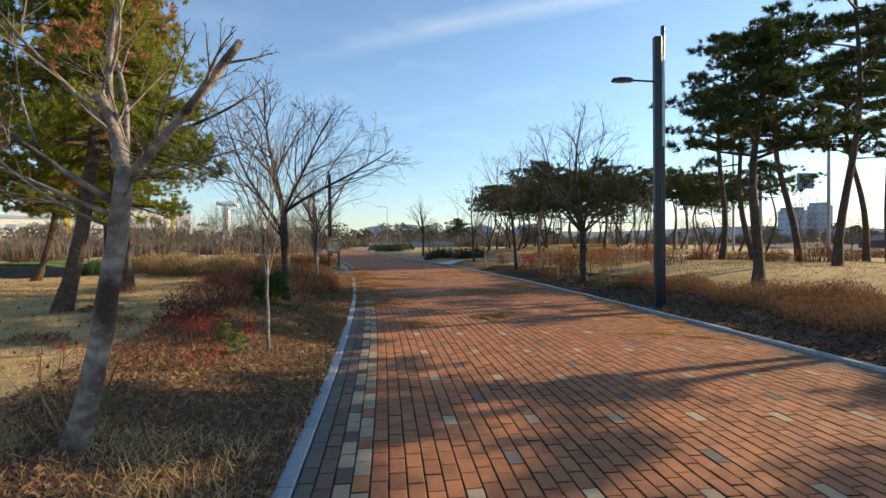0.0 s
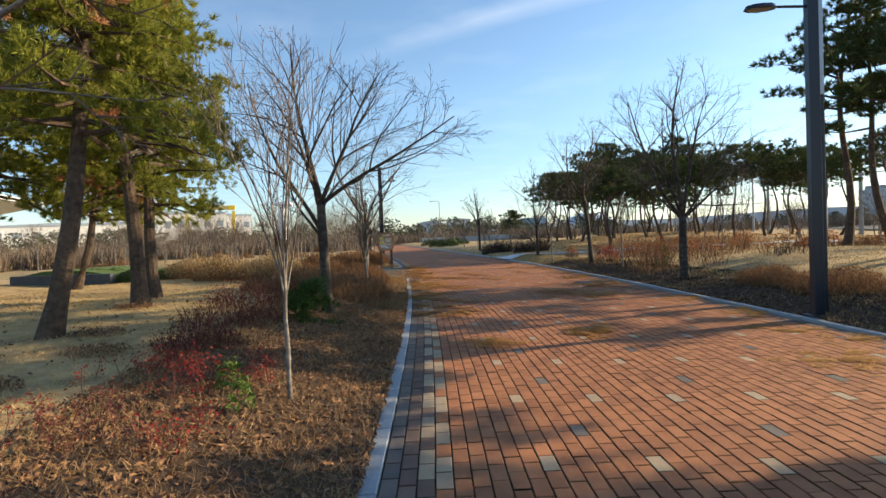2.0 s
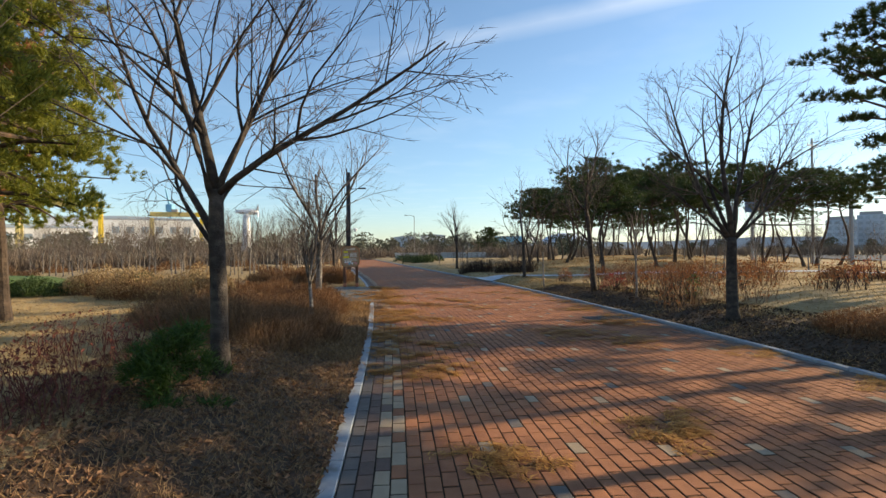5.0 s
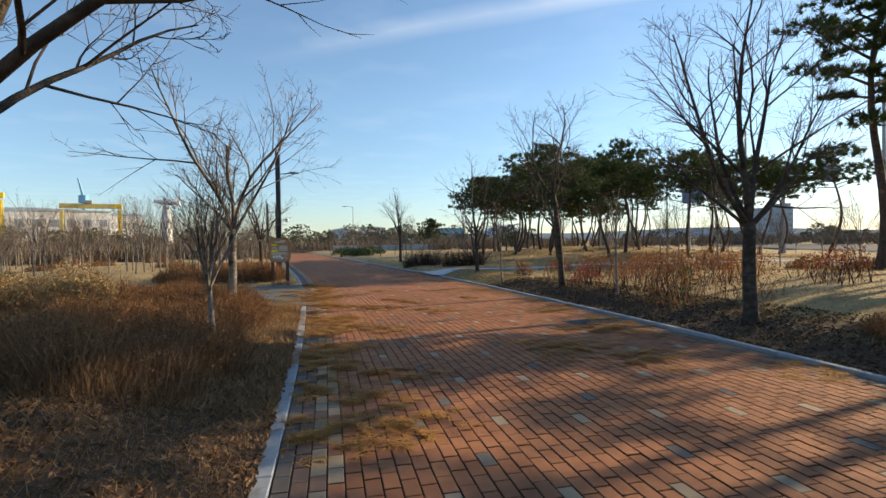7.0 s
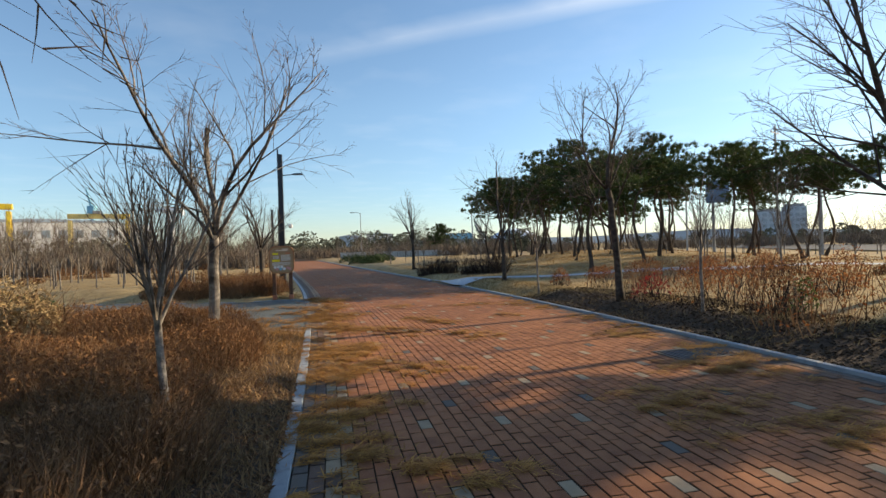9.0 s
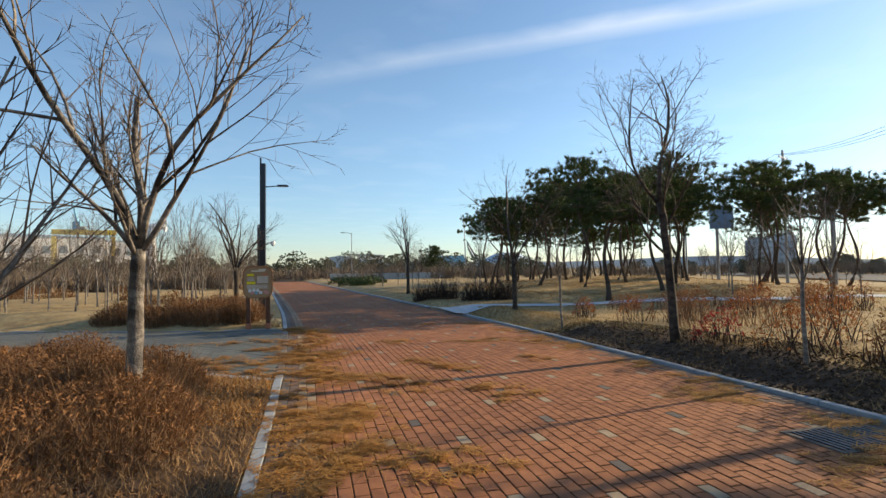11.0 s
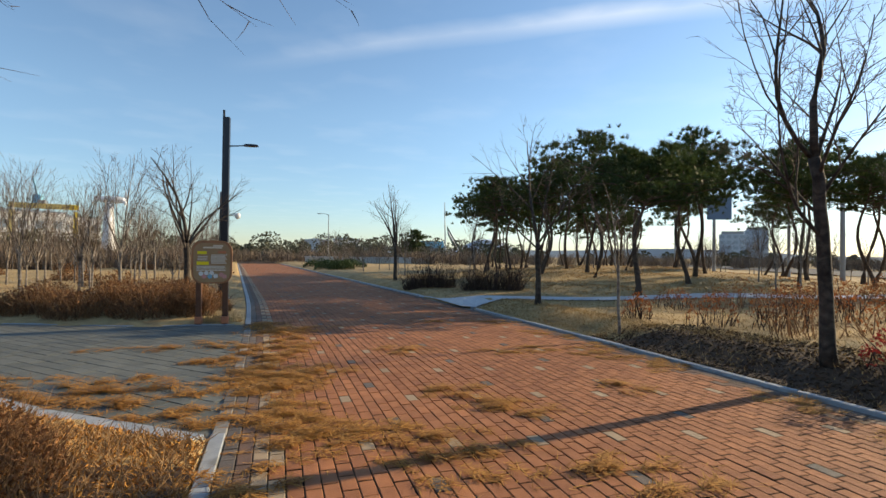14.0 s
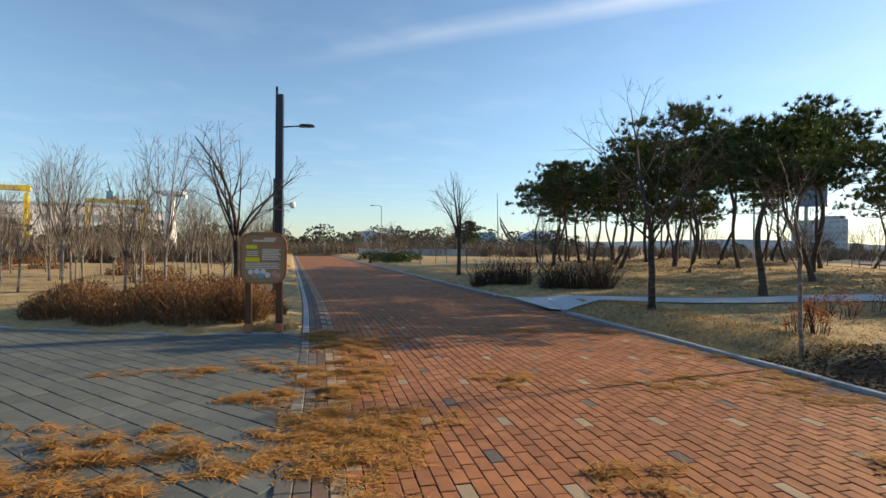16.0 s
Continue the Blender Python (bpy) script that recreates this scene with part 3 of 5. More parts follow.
def bare_tree(name, label, x, y, height, fork_at, r, seed, limbs=5, spread=0.6, depth=3, many=(0, 4, 6, 7), lean=(0, 0), bark=None, group="", rise=0.05, z=None, arms=(), straighten=0.0, bend=0.1, fork=0.95):
    """arms: for a tree whose limbs show well, each as (share of the trunk's height, dx, dy, dz, length, thickness, sawn off)."""
    rnd = random.Random(seed)
    root = thing(name, label, "tree", (x, y, (ground_z(x, y) if z is None else z) - 0.05), 0, group)
    pts = [Vector((0, 0, 0))]
    n = 9
    for i in range(n):
        u = i / n
        way = Vector((lean[0] * (1 - straighten * u) + rnd.gauss(0, 0.03), lean[1] * (1 - straighten * u) + rnd.gauss(0, 0.03), 1)).normalized()
        pts.append(pts[-1] + way * (fork_at + 0.05) / n)
    radii = [r * f * rnd.uniform(0.97, 1.04) for f in (1.45, 1.12, 1.03, 1.0, 0.97, 0.95, 0.93, 0.91, 0.88, 0.82)]
    trunk_me = Geo().tube(pts, radii, 12).mesh("trunk", True)
    part("trunk", trunk_me, bark or M_BARK, root)
    twigs = Geo()

    def limb_from(u, d, length, thick, sawn):
        at = min(u * n, n - 0.02)
        g = Geo()
        sprout(rnd, g, twigs, pts[int(at)].lerp(pts[int(at) + 1], at - int(at)), d.normalized(), length, thick, depth, bend, rise, fork, many, sawn)
        part("sawn_limb" if sawn else "limb", g.mesh("limb", True), bark or M_BARK, root)
    for u, dx, dy, dz, length, thick, sawn in arms:
        limb_from(u, Vector((dx, dy, dz)), length, r * thick, sawn)
    for k in range(0 if arms else limbs):
        s = 2 * math.pi * (k + rnd.uniform(-0.25, 0.25)) / limbs
        tilt = spread * rnd.uniform(0.55, 1.15)
        d = Vector((math.cos(s) * tilt, math.sin(s) * tilt, 1)) + Vector((lean[0], lean[1], 0)) * 0.4
        if k == 0:  # the leader carries on above the fork
            limb_from(0.99, way + Vector((rnd.uniform(-0.12, 0.12), rnd.uniform(-0.12, 0.12), 0)), (height - fork_at) * rnd.uniform(0.95, 1.05), r * 0.72, False)
        else:
            limb_from(1.0 - (k % 3) * 0.09 - rnd.uniform(0, 0.04), d, (height - fork_at) * rnd.uniform(0.7, 1.0), r * rnd.uniform(0.4, 0.56), False)
    tagged(part("crown", twigs, M_TWIG, root, "fine bare twigs"), kind="stuff")
    return root


def needle_pad(rng, at, rx, ry, rz, n, length, width):
    """A cloud of needle blades round a branch end, made of many small tufts."""
    tufts = max(6, n // 26)
    a = rng.random(tufts) * 6.283
    r = np.sqrt(rng.random(tufts)) * (0.75 + 0.35 * np.sin(a * 2 + at[0] * 5) + 0.2 * np.sin(a * 5 + at[1] * 7))
    c = np.stack([np.cos(a) * r * rx, np.sin(a) * r * ry, rz * (1 - 0.8 * r ** 2) * rng.random(tufts) + rng.normal(0, rz * 0.18, tufts)], 1)
    out = np.stack([np.cos(a) * r, np.sin(a) * r, np.full(tufts, 0.6)], 1)
    pick = rng.integers(0, tufts, n)
    base = c[pick] + rng.normal(0, 0.02, (n, 3)) + np.array(at)
    way = out[pick] * 0.9 + rng.normal(0, 0.55, (n, 3))
    way /= np.linalg.norm(way, axis=1)[:, None]
    side = np.cross(way, rng.normal(0, 1, (n, 3)))
    side /= np.linalg.norm(side, axis=1)[:, None] + 1e-9
    ln = length * (0.6 + 0.8 * rng.random(n))[:, None]
    v = np.stack([base - side * width, base + side * width, base + way * ln], 1).reshape(-1, 3)
    return v, np.arange(3 * n).reshape(n, 3)


def pine(name, label, x, y, height, crown_from, r, seed, lean=(0.1, 0), crook=0.12, pads=20, radius=1.6, blades_each=420, needle=(0.17, 0.014), mats=None, dead=0, group="", pad_size=(0.35, 0.7), full=False, bend=2.0):
    """full: leafy to low down, narrowing upwards; else flat clouds on long crooked limbs, as on a wind-shaped pine."""
    rnd, rng = random.Random(seed), np.random.default_rng(seed)
    root = thing(name, label, "tree", (x, y, ground_z(x, y) - 0.06), 0, group)
    pts, way = [Vector((0, 0, 0))], Vector((lean[0], lean[1], 1)).normalized()
    n = 12
    ph = rnd.uniform(0, 6.283)
    for i in range(n):
        u = i / n
        sway = Vector((math.sin(ph + u * 7.5), math.cos(ph * bend + u * 6.0), 0)) * crook
        pts.append(pts[-1] + (way * 1.0 + Vector((-lean[0], -lean[1], 0)) * u * 1.4 + sway).normalized() * (height * 0.95 / n))
    radii = [r * (1.35 if i == 0 else 1.02 - 0.066 * i) for i in range(n + 1)]
    part("trunk", Geo().tube(pts, radii, 9), M_PINEBARK, root)
    soft, brown = [], []
    for k in range(pads):
        u = (k + rnd.random()) / pads
        t = crown_from + (1 - crown_from) * u
        at = min(t * n, n - 0.01)
        p = pts[int(at)].lerp(pts[int(at) + 1], at - int(at))
        s = k * 2.4 + rnd.uniform(-0.6, 0.6)
        if full:
            reach = radius * rnd.uniform(0.35, 1.0) * (1.0 - 0.62 * u)
            drop = rnd.uniform(-0.35, 0.1)
        else:
            reach = radius * rnd.uniform(0.25, 1.0) * (1.0 - 0.7 * u ** 2.5)
            drop = rnd.uniform(-0.05, 0.3)
        tip = p + Vector((math.cos(s) * reach, math.sin(s) * reach, drop * reach))
        mid = p.lerp(tip, 0.5) + Vector((rnd.uniform(-0.12, 0.12), rnd.uniform(-0.12, 0.12), rnd.uniform(-0.05, 0.18)))
        part("limb", Geo().tube([p, mid, tip], [r * 0.34, r * 0.2, r * 0.07], 5), M_PINEBARK, root)
        rx = rnd.uniform(*pad_size)
        pile = brown if dead and k % (pads // dead) == 2 else soft
        lump = (1.3 if pile is brown else rnd.uniform(0.5, 0.95)) if full else rnd.uniform(0.28, 0.5)
        pile.append(needle_pad(rng, tip, rx, rx * rnd.uniform(0.7, 1.1), rx * lump, blades_each, *needle))
        soft.append(needle_pad(rng, p.lerp(tip, 0.55) + Vector((rnd.uniform(-0.2, 0.2), rnd.uniform(-0.2, 0.2), 0.05)), rx * 0.7, rx * 0.7, rx * lump * 0.7, int(blades_each * 0.5), *needle))
    green, dry = mats or (M_NEEDLE, M_NEEDLE_DEAD)
    tagged(part("crown", raw_mesh("crown", *join(*soft)), green, root), kind="stuff")
    if brown:
        part("dead_spray", raw_mesh("dead_spray", *join(*brown)), dry, root, "rust-brown dead needles")
    return root

# ---- trees beside the path, near to far ----
bare_tree("cherry_tree", "grey-barked cherry tree with sawn limbs in dry bed", -2.45, 3.3, 3.5, 1.85, 0.07, 11, lean=(0.3, 0.02), straighten=0.8, bark=M_PALEBARK, many=(0, 3, 4, 5), rise=0.03, bend=0.07,
          arms=((0.97, 0.78, -0.05, 0.62, 1.2, 0.5, True), (0.99, -0.22, 0.05, 1, 0.55, 0.62, True), (0.98, -0.4, -0.1, 1, 1.7, 0.5, False), (0.99, -0.1, 0.2, 1, 1.0, 0.3, True), (0.88, -0.75, -0.35, 0.6, 1.7, 0.32, False), (0.84, -1.0, -0.2, 0.4, 1.3, 0.26, False), (0.96, 0.95, -0.3, 0.3, 0.9, 0.22, False), (0.9, 0.5, -0.6, 0.5, 0.7, 0.2, False), (0.8, -0.6, -0.5, 0.35, 1.0, 0.18, False)))
bare_tree("young_tree", "slim pale young tree with upright bare shoots", -2.24, 6.44, 3.2, 1.1, 0.02, 12, limbs=8, spread=0.25, depth=2, bark=M_PALEBARK, many=(0, 4, 7, 6), rise=0.12, bend=0.06, fork=0.5)
bare_tree("cherry_tree", "bare cherry tree with wide ascending limbs beside path", -3.19, 10.29, 4.5, 1.85, 0.082, 13, many=(0, 4, 7, 8), rise=0.03, lean=(-0.02, 0), bend=0.09,
          arms=((0.99, -0.06, 0.0, 1, 2.5, 0.66, False), (0.97, 0.74, -0.48, 0.36, 2.7, 0.46, False), (0.72, -0.55, 0.1, 0.85, 2.9, 0.5, False), (0.99, 0.3, 0.05, 1, 2.3, 0.46, False), (0.85, -0.28, -0.25, 1, 2.6, 0.44, False), (0.96, 0.5, -0.35, 0.8, 2.0, 0.34, False), (0.68, -0.8, 0.35, 0.7, 2.1, 0.34, False), (0.9, 0.05, 0.7, 0.85, 2.0, 0.34, False)))
bare_tree("young_tree", "slim bare tree with low fork in brown shrubs", -3.56, 14.42, 2.4, 0.88, 0.034, 14, limbs=9, spread=0.36, depth=2, many=(0, 4, 8, 6), rise=0.11, lean=(-0.06, 0), bark=M_PALEBARK, bend=0.06, fork=0.6)
bare_tree("cherry_tree", "tall bare tree with upright limbs by side path", -4.48, 17.77, 4.7, 1.58, 0.076, 115, lean=(0.03, 0), many=(0, 4, 6, 7), rise=0.03, bend=0.09, bark=M_PALEBARK,
          arms=((0.99, -0.14, 0.0, 1, 3.2, 0.6, False), (0.99, 0.02, 0.12, 1, 1.7, 0.5, True), (0.98, 0.34, -0.12, 1, 3.0, 0.5, False), (0.96, 0.72, -0.1, 0.72, 2.5, 0.42, False), (0.95, -0.6, -0.1, 0.8, 1.5, 0.42, False), (0.99, -0.3, 0.4, 1, 1.9, 0.4, False), (0.99, 0.3, 0.5, 1, 2.2, 0.36, False), (0.92, -0.2, -0.5, 0.9, 1.4, 0.3, False)))
bare_tree("cherry_tree", "dark bare cherry tree at kerb of brick path", 4.22, 15.22, 5.2, 1.55, 0.1, 16, many=(0, 4, 7, 8), rise=0.03, bend=0.09,
          arms=((0.99, 0.02, 0.0, 1, 3.4, 0.6, False), (0.97, -0.62, -0.1, 0.75, 3.2, 0.46, False), (0.99, 0.2, 0.15, 1, 3.2, 0.5, False), (0.95, 0.7, 0.0, 0.75, 2.5, 0.4, False), (0.99, -0.28, 0.3, 1, 2.9, 0.44, False), (0.93, -0.4, 0.6, 0.8, 2.2, 0.34, False), (0.96, 0.35, -0.5, 0.9, 2.3, 0.34, False)))
bare_tree("maple_tree", "bare tree with crooked ascending limbs in rust shrubs", 3.08, 21.12, 5.2, 2.5, 0.075, 17, lean=(-0.06, 0), straighten=-1.0, many=(0, 4, 6, 8), rise=0.02,
          arms=((0.99, -0.1, 0.0, 1, 2.9, 0.66, False), (0.97, 0.4, 0.1, 1, 1.7, 0.34, False), (0.62, -0.75, -0.1, 0.6, 2.0, 0.36, False), (0.98, -0.85, 0.1, 0.75, 2.4, 0.42, False), (0.8, 0.45, -0.2, 0.9, 1.6, 0.3, False), (0.72, -0.5, 0.5, 0.8, 1.7, 0.3, False), (0.9, -0.4, -0.4, 1, 1.8, 0.32, False)))
bare_tree("young_tree", "small slim bare tree among rust-red shrubs", 3.6, 18.8, 2.5, 1.3, 0.027, 18, bark=M_PALEBARK, limbs=6, spread=0.45, depth=2, many=(0, 4, 6, 5))
bare_tree("young_tree", "small slim bare tree on the open lawn", 2.03, 24.39, 2.7, 1.35, 0.027, 19, bark=M_PALEBARK, limbs=6, spread=0.45, depth=2, many=(0, 4, 6, 5))
bare_tree("maple_tree", "bare tree with long curved limbs by the footpath", 1.72, 28.25, 5.2, 1.6, 0.07, 20, many=(0, 3, 5, 6), rise=0.05, lean=(-0.02, 0),
          arms=((0.99, -0.12, 0.0, 1, 3.3, 0.7, False), (0.97, 0.5, 0.0, 0.85, 2.8, 0.46, False), (0.9, -0.6, 0.2, 0.8, 2.0, 0.36, False), (0.99, 0.12, 0.3, 1, 2.8, 0.44, False), (0.85, 0.3, -0.5, 0.8, 1.7, 0.3, False)))
bare_tree("maple_tree", "bare tree at the turn of the far path", -1.6, 41.0, 4.6, 1.9, 0.09, 21, limbs=5, spread=0.55, many=(0, 3, 4, 5), rise=0.08)
bare_tree("cherry_tree", "bare pruned tree behind the notice board", -7.1, 28.9, 3.7, 1.4, 0.07, 22, limbs=7, spread=0.55, depth=3, many=(0, 3, 4, 5), rise=0.06)

# x, y, height, lean, needle clouds, crown radius
PINES_RIGHT = [(6.85, 11.0, 5.8, (0.1, 0.05), 24, 1.9), (10.9, 19.8, 9.2, (0.08, 0.0), 36, 2.5), (11.8, 19.1, 7.4, (-0.2, 0.1), 16, 1.7), (11.3, 14.5, 9.6, (0.1, 0.0), 34, 2.4), (12.4, 17.6, 9.2, (-0.15, 0.0), 26, 2.0), (16.4, 19.6, 8.6, (-0.2, 0.0), 32, 2.3), (18.2, 20.6, 8.6, (0.0, 0.0), 16, 1.9),
               (9.8, 8.0, 6.4, (0.05, 0.1), 20, 1.7), (12.6, 8.8, 7.4, (-0.1, 0.0), 30, 2.3), (14.4, 16.2, 8.8, (-0.1, 0.0), 30, 2.3), (16.0, 6.6, 6.8, (-0.1, 0.0), 28, 2.2)]
for i, (x, y, h, ln, pads, wide) in enumerate(PINES_RIGHT):
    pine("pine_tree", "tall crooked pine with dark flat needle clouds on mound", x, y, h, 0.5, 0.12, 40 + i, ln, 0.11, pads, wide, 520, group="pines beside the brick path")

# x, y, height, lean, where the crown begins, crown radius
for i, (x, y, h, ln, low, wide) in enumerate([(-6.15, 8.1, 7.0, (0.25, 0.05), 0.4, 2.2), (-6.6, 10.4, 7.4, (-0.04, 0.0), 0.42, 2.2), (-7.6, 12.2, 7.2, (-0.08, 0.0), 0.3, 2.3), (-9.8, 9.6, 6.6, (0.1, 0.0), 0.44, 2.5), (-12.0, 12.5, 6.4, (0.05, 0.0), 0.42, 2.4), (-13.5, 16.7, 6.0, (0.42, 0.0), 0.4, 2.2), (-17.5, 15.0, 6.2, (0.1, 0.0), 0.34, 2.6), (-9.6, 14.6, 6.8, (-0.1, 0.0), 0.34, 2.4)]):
    pine("pine_tree", "pine with sunlight painted into yellow-green needles, and rusty dead sprays", x, y, h, low, 0.125, 60 + i, ln, 0.06, 64, wide, 1000 if i < 3 else 640, (0.1, 0.008) if i < 3 else (0.11, 0.01), (M_NEEDLE_SUN, M_NEEDLE_DEAD), 4, "pines on the dry lawn", (0.35, 0.6), full=True)

GROVE = [(7.5, 38, 6.9), (5.9, 31.0, 5.0), (11.8, 37.0, 6.4), (9.7, 34.2, 5.8), (13.4, 33.0, 6.0), (6.2, 42, 6.4), (8.8, 45, 7.0), (11, 42, 6.8), (14.5, 41, 6.6), (16.5, 36, 6.2), (18.8, 40, 6.2), (17, 47, 6.4), (13, 48, 6.6), (9.5, 52, 7.0), (6.6, 50, 6.8), (20, 52, 6.4), (23, 45, 6.4), (26.5, 51, 6.4), (15, 55, 6.6), (11.5, 58, 6.2), (21, 33, 6.0), (5.2, 56, 6.6), (6.8, 54, 6.8), (4.2, 47, 6.0), (8.0, 60, 7.0), (8.4, 41, 6.4), (10.2, 39, 6.2), (7.2, 45.5, 6.2), (12.6, 44.5, 6.6), (10.6, 47.5, 6.8), (15.8, 44, 6.4), (13.4, 38.6, 6.2), (17.2, 33.5, 5.8), (19.8, 36.5, 6.0), (22.5, 38.5, 6.0), (5.6, 52.5, 6.4)]
for i, (x, y, h) in enumerate(GROVE):
    rr = random.Random(i)
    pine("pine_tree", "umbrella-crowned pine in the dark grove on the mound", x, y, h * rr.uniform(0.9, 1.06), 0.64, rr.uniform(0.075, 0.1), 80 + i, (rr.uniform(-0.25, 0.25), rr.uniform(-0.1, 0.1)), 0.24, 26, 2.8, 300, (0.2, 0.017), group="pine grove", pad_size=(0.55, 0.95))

back_rng = random.Random(52)
for i in range(16):
    x, y = back_rng.uniform(8.5, 22), back_rng.uniform(54, 74)
    pine("pine_tree", "slender pine at the back of the grove", x, y, back_rng.uniform(5.6, 7.0), 0.62, 0.09, 180 + i, (back_rng.uniform(-0.25, 0.25), 0), 0.22, 13, 2.4, 300, (0.24, 0.022), group="pine grove", pad_size=(0.6, 1.0))

# ---- street lamps ----


def street_lamp(x, y, turn, height, label, camera_box=False):
    root = thing("street_lamp", label, "street lamp", (x, y, ground_z(x, y) - 0.06), turn, "park lamps")
    part("pole", Geo().box((-0.075, -0.06, 0), (0.075, 0.06, height - 0.22), 0.008), M_POLE, root)
    part("back_pole", Geo().box((0.08, -0.03, 0), (0.14, 0.03, height), 0.006), M_POLE, root, "slim dark second pole, taller than the first")
    part("base_plate", Geo().box((-0.16, -0.14, 0.03), (0.2, 0.14, 0.075), 0.01), M_POLE, root)
    part("light_strip", Geo().box((0.081, -0.034, height * 0.58), (0.141, -0.0305, height * 0.88), 0.001), M_STEEL, root, "pale metal strip on the pole")
    arm = part("arm", Geo().tube([Vector((-0.07, 0, height - 1.12)), Vector((-0.35, 0, height - 1.10)), Vector((-0.5, 0, height - 1.09))], [0.022, 0.02, 0.02], 8), M_POLE, root)
    head = Geo()
    o = [(-0.48, 0.035), (-0.55, 0.09), (-0.7, 0.12), (-0.83, 0.1), (-0.93, 0.04), (-0.95, 0.0), (-0.93, -0.04), (-0.83, -0.1), (-0.7, -0.12), (-0.55, -0.09), (-0.48, -0.035)]
    zt = height - 1.075
    n = len(o)
    head.v = [Vector((a, b, zt - 0.035)) for a, b in o] + [Vector((-0.7 + (a + 0.7) * 0.82, b * 0.7, zt + 0.03)) for a, b in o]
    head.f = [tuple(reversed(range(n))), tuple(range(n, 2 * n))] + [(i, (i + 1) % n, n + (i + 1) % n, n + i) for i in range(n)]
    part("lamp_head", head, M_POLE, arm)
    part("lens", Geo().box((-0.88, -0.07, zt - 0.042), (-0.58, 0.07, zt - 0.036), 0.002), M_GREYPOLE, arm)
    if camera_box:
        bar = part("speaker_bracket", Geo().tube([Vector((-0.07, 0, 2.62)), Vector((-0.3, 0, 2.66))], [0.018, 0.018], 6), M_GREYPOLE, root)
        part("dome_camera", Geo().tube([Vector((-0.34, 0, z)) for z in (2.52, 2.56, 2.62, 2.68, 2.71)], [0.03, 0.075, 0.09, 0.08, 0.04], 12), M_WHITE, bar, "white round camera housing")
        part("slim_post", Geo().box((0.15, -0.02, 0), (0.19, 0.02, 3.35), 0.004), M_POLE, root)
    return root


street_lamp(4.40, 10.35, 0, 5.8, "tall dark double-pole street lamp with leaf-shaped head beside kerb")
street_lamp(-7.08, 32.0, 180, 5.9, "tall dark double-pole street lamp with camera by notice board", True)

# ---- notice board ----


def notice_board(x, y, turn):
    root = thing("notice_board", "brown wooden notice board with rounded corners on two posts", "sign", (x, y, ground_z(x, y)), turn)
    root.matrix_world = root.matrix_world @ Matrix.Scale(0.85, 4)
    for px in (-0.3, 0.3):
        post = part("post", Geo().box((px - 0.065, -0.05, -0.1), (px + 0.065, 0.05, 1.3), 0.012), M_POSTWOOD, root)
        part("post_foot", Geo().box((px - 0.08, -0.07, 0.0), (px + 0.08, 0.07, 0.17), 0.01), M_CLAYPAINT, post, "orange painted foot")
    def rounded(w, h, r, zc):
        o = []
        for cx, cz, a0 in ((w - r, h - r, 0), (-w + r, h - r, 90), (-w + r, -h + r, 180), (w - r, -h + r, 270)):
            for k in range(7):
                a = radians(a0 + k * 15)
                o.append((cx + math.cos(a) * r, zc + cz + math.sin(a) * r))
        return o
    board = part("board", Geo().prism(rounded(0.46, 0.52, 0.25, 1.5), -0.10, -0.05), M_SIGNWOOD, root)
    part("panel", Geo().prism(rounded(0.415, 0.475, 0.21, 1.49), -0.104, -0.1), M_PANEL, board, "tan printed panel")
    def bar(nm, x0, z0, x1, z1, m, d=0.108):
        part(nm, Geo().box((x0, -d, z0 + 0.07), (x1, -d + 0.003, z1 + 0.07)), m, board)
    bar("heading", -0.2, 1.76, 0.22, 1.80, M_CREAMINK)
    bar("heading", 0.02, 1.805, 0.25, 1.845, M_CREAMINK)
    bar("yellow_label", -0.33, 1.62, -0.12, 1.69, M_LABEL)
    bar("yellow_label", -0.34, 1.36, -0.07, 1.44, M_LABEL)
    bar("orange_label", 0.14, 1.64, 0.32, 1.70, M_CLAYPAINT)
    for k in range(7):
        bar("text_line", -0.02, 1.395 + 0.033 * k, 0.34 - 0.02 * (k % 3), 1.413 + 0.033 * k, M_INK)
    for k in range(4):
        bar("text_line", -0.34, 1.22 + 0.033 * k, 0.33 - 0.03 * (k % 2), 1.236 + 0.033 * k, M_INK)
    for k in range(3):
        bar("text_line", -0.32, 1.475 + 0.04 * k, -0.1, 1.49 + 0.04 * k, M_INK)
    for k, (dx, dz, m) in enumerate([(-0.24, 1.15, M_WHITE), (-0.12, 1.16, M_WHITE), (0.0, 1.16, M_WHITE), (-0.17, 1.08, M_PINK), (-0.04, 1.08, M_BLUE), (0.09, 1.09, M_WHITE), (0.22, 1.12, M_PINK), (0.29, 1.08, M_PINK)]):
        o = [(dx + math.cos(a * 0.628) * 0.06 * (1 if a % 2 else 0.85), dz + 0.07 + math.sin(a * 0.628) * 0.06 * (1 if a % 2 else 0.85)) for a in range(10)]
        part("flower_picture", Geo().prism(o, -0.109 - 0.0006 * k, -0.105), m, board)
    return root


M_PANEL = shade("sign_panel", (0.3, 0.19, 0.1), (0.42, 0.28, 0.16), 0.5, 5.0)
M_CREAMINK = coat("cream_ink", (0.75, 0.65, 0.50), 0.5)
M_INK = coat("pale_ink", (0.78, 0.74, 0.66), 0.5)
M_LABEL = coat("yellow_ink", (0.95, 0.78, 0.02), 0.5)
M_PINK = coat("pink_ink", (0.65, 0.32, 0.30), 0.5)
notice_board(-5.76, 26.66, 6)

# ---- planting beds ----


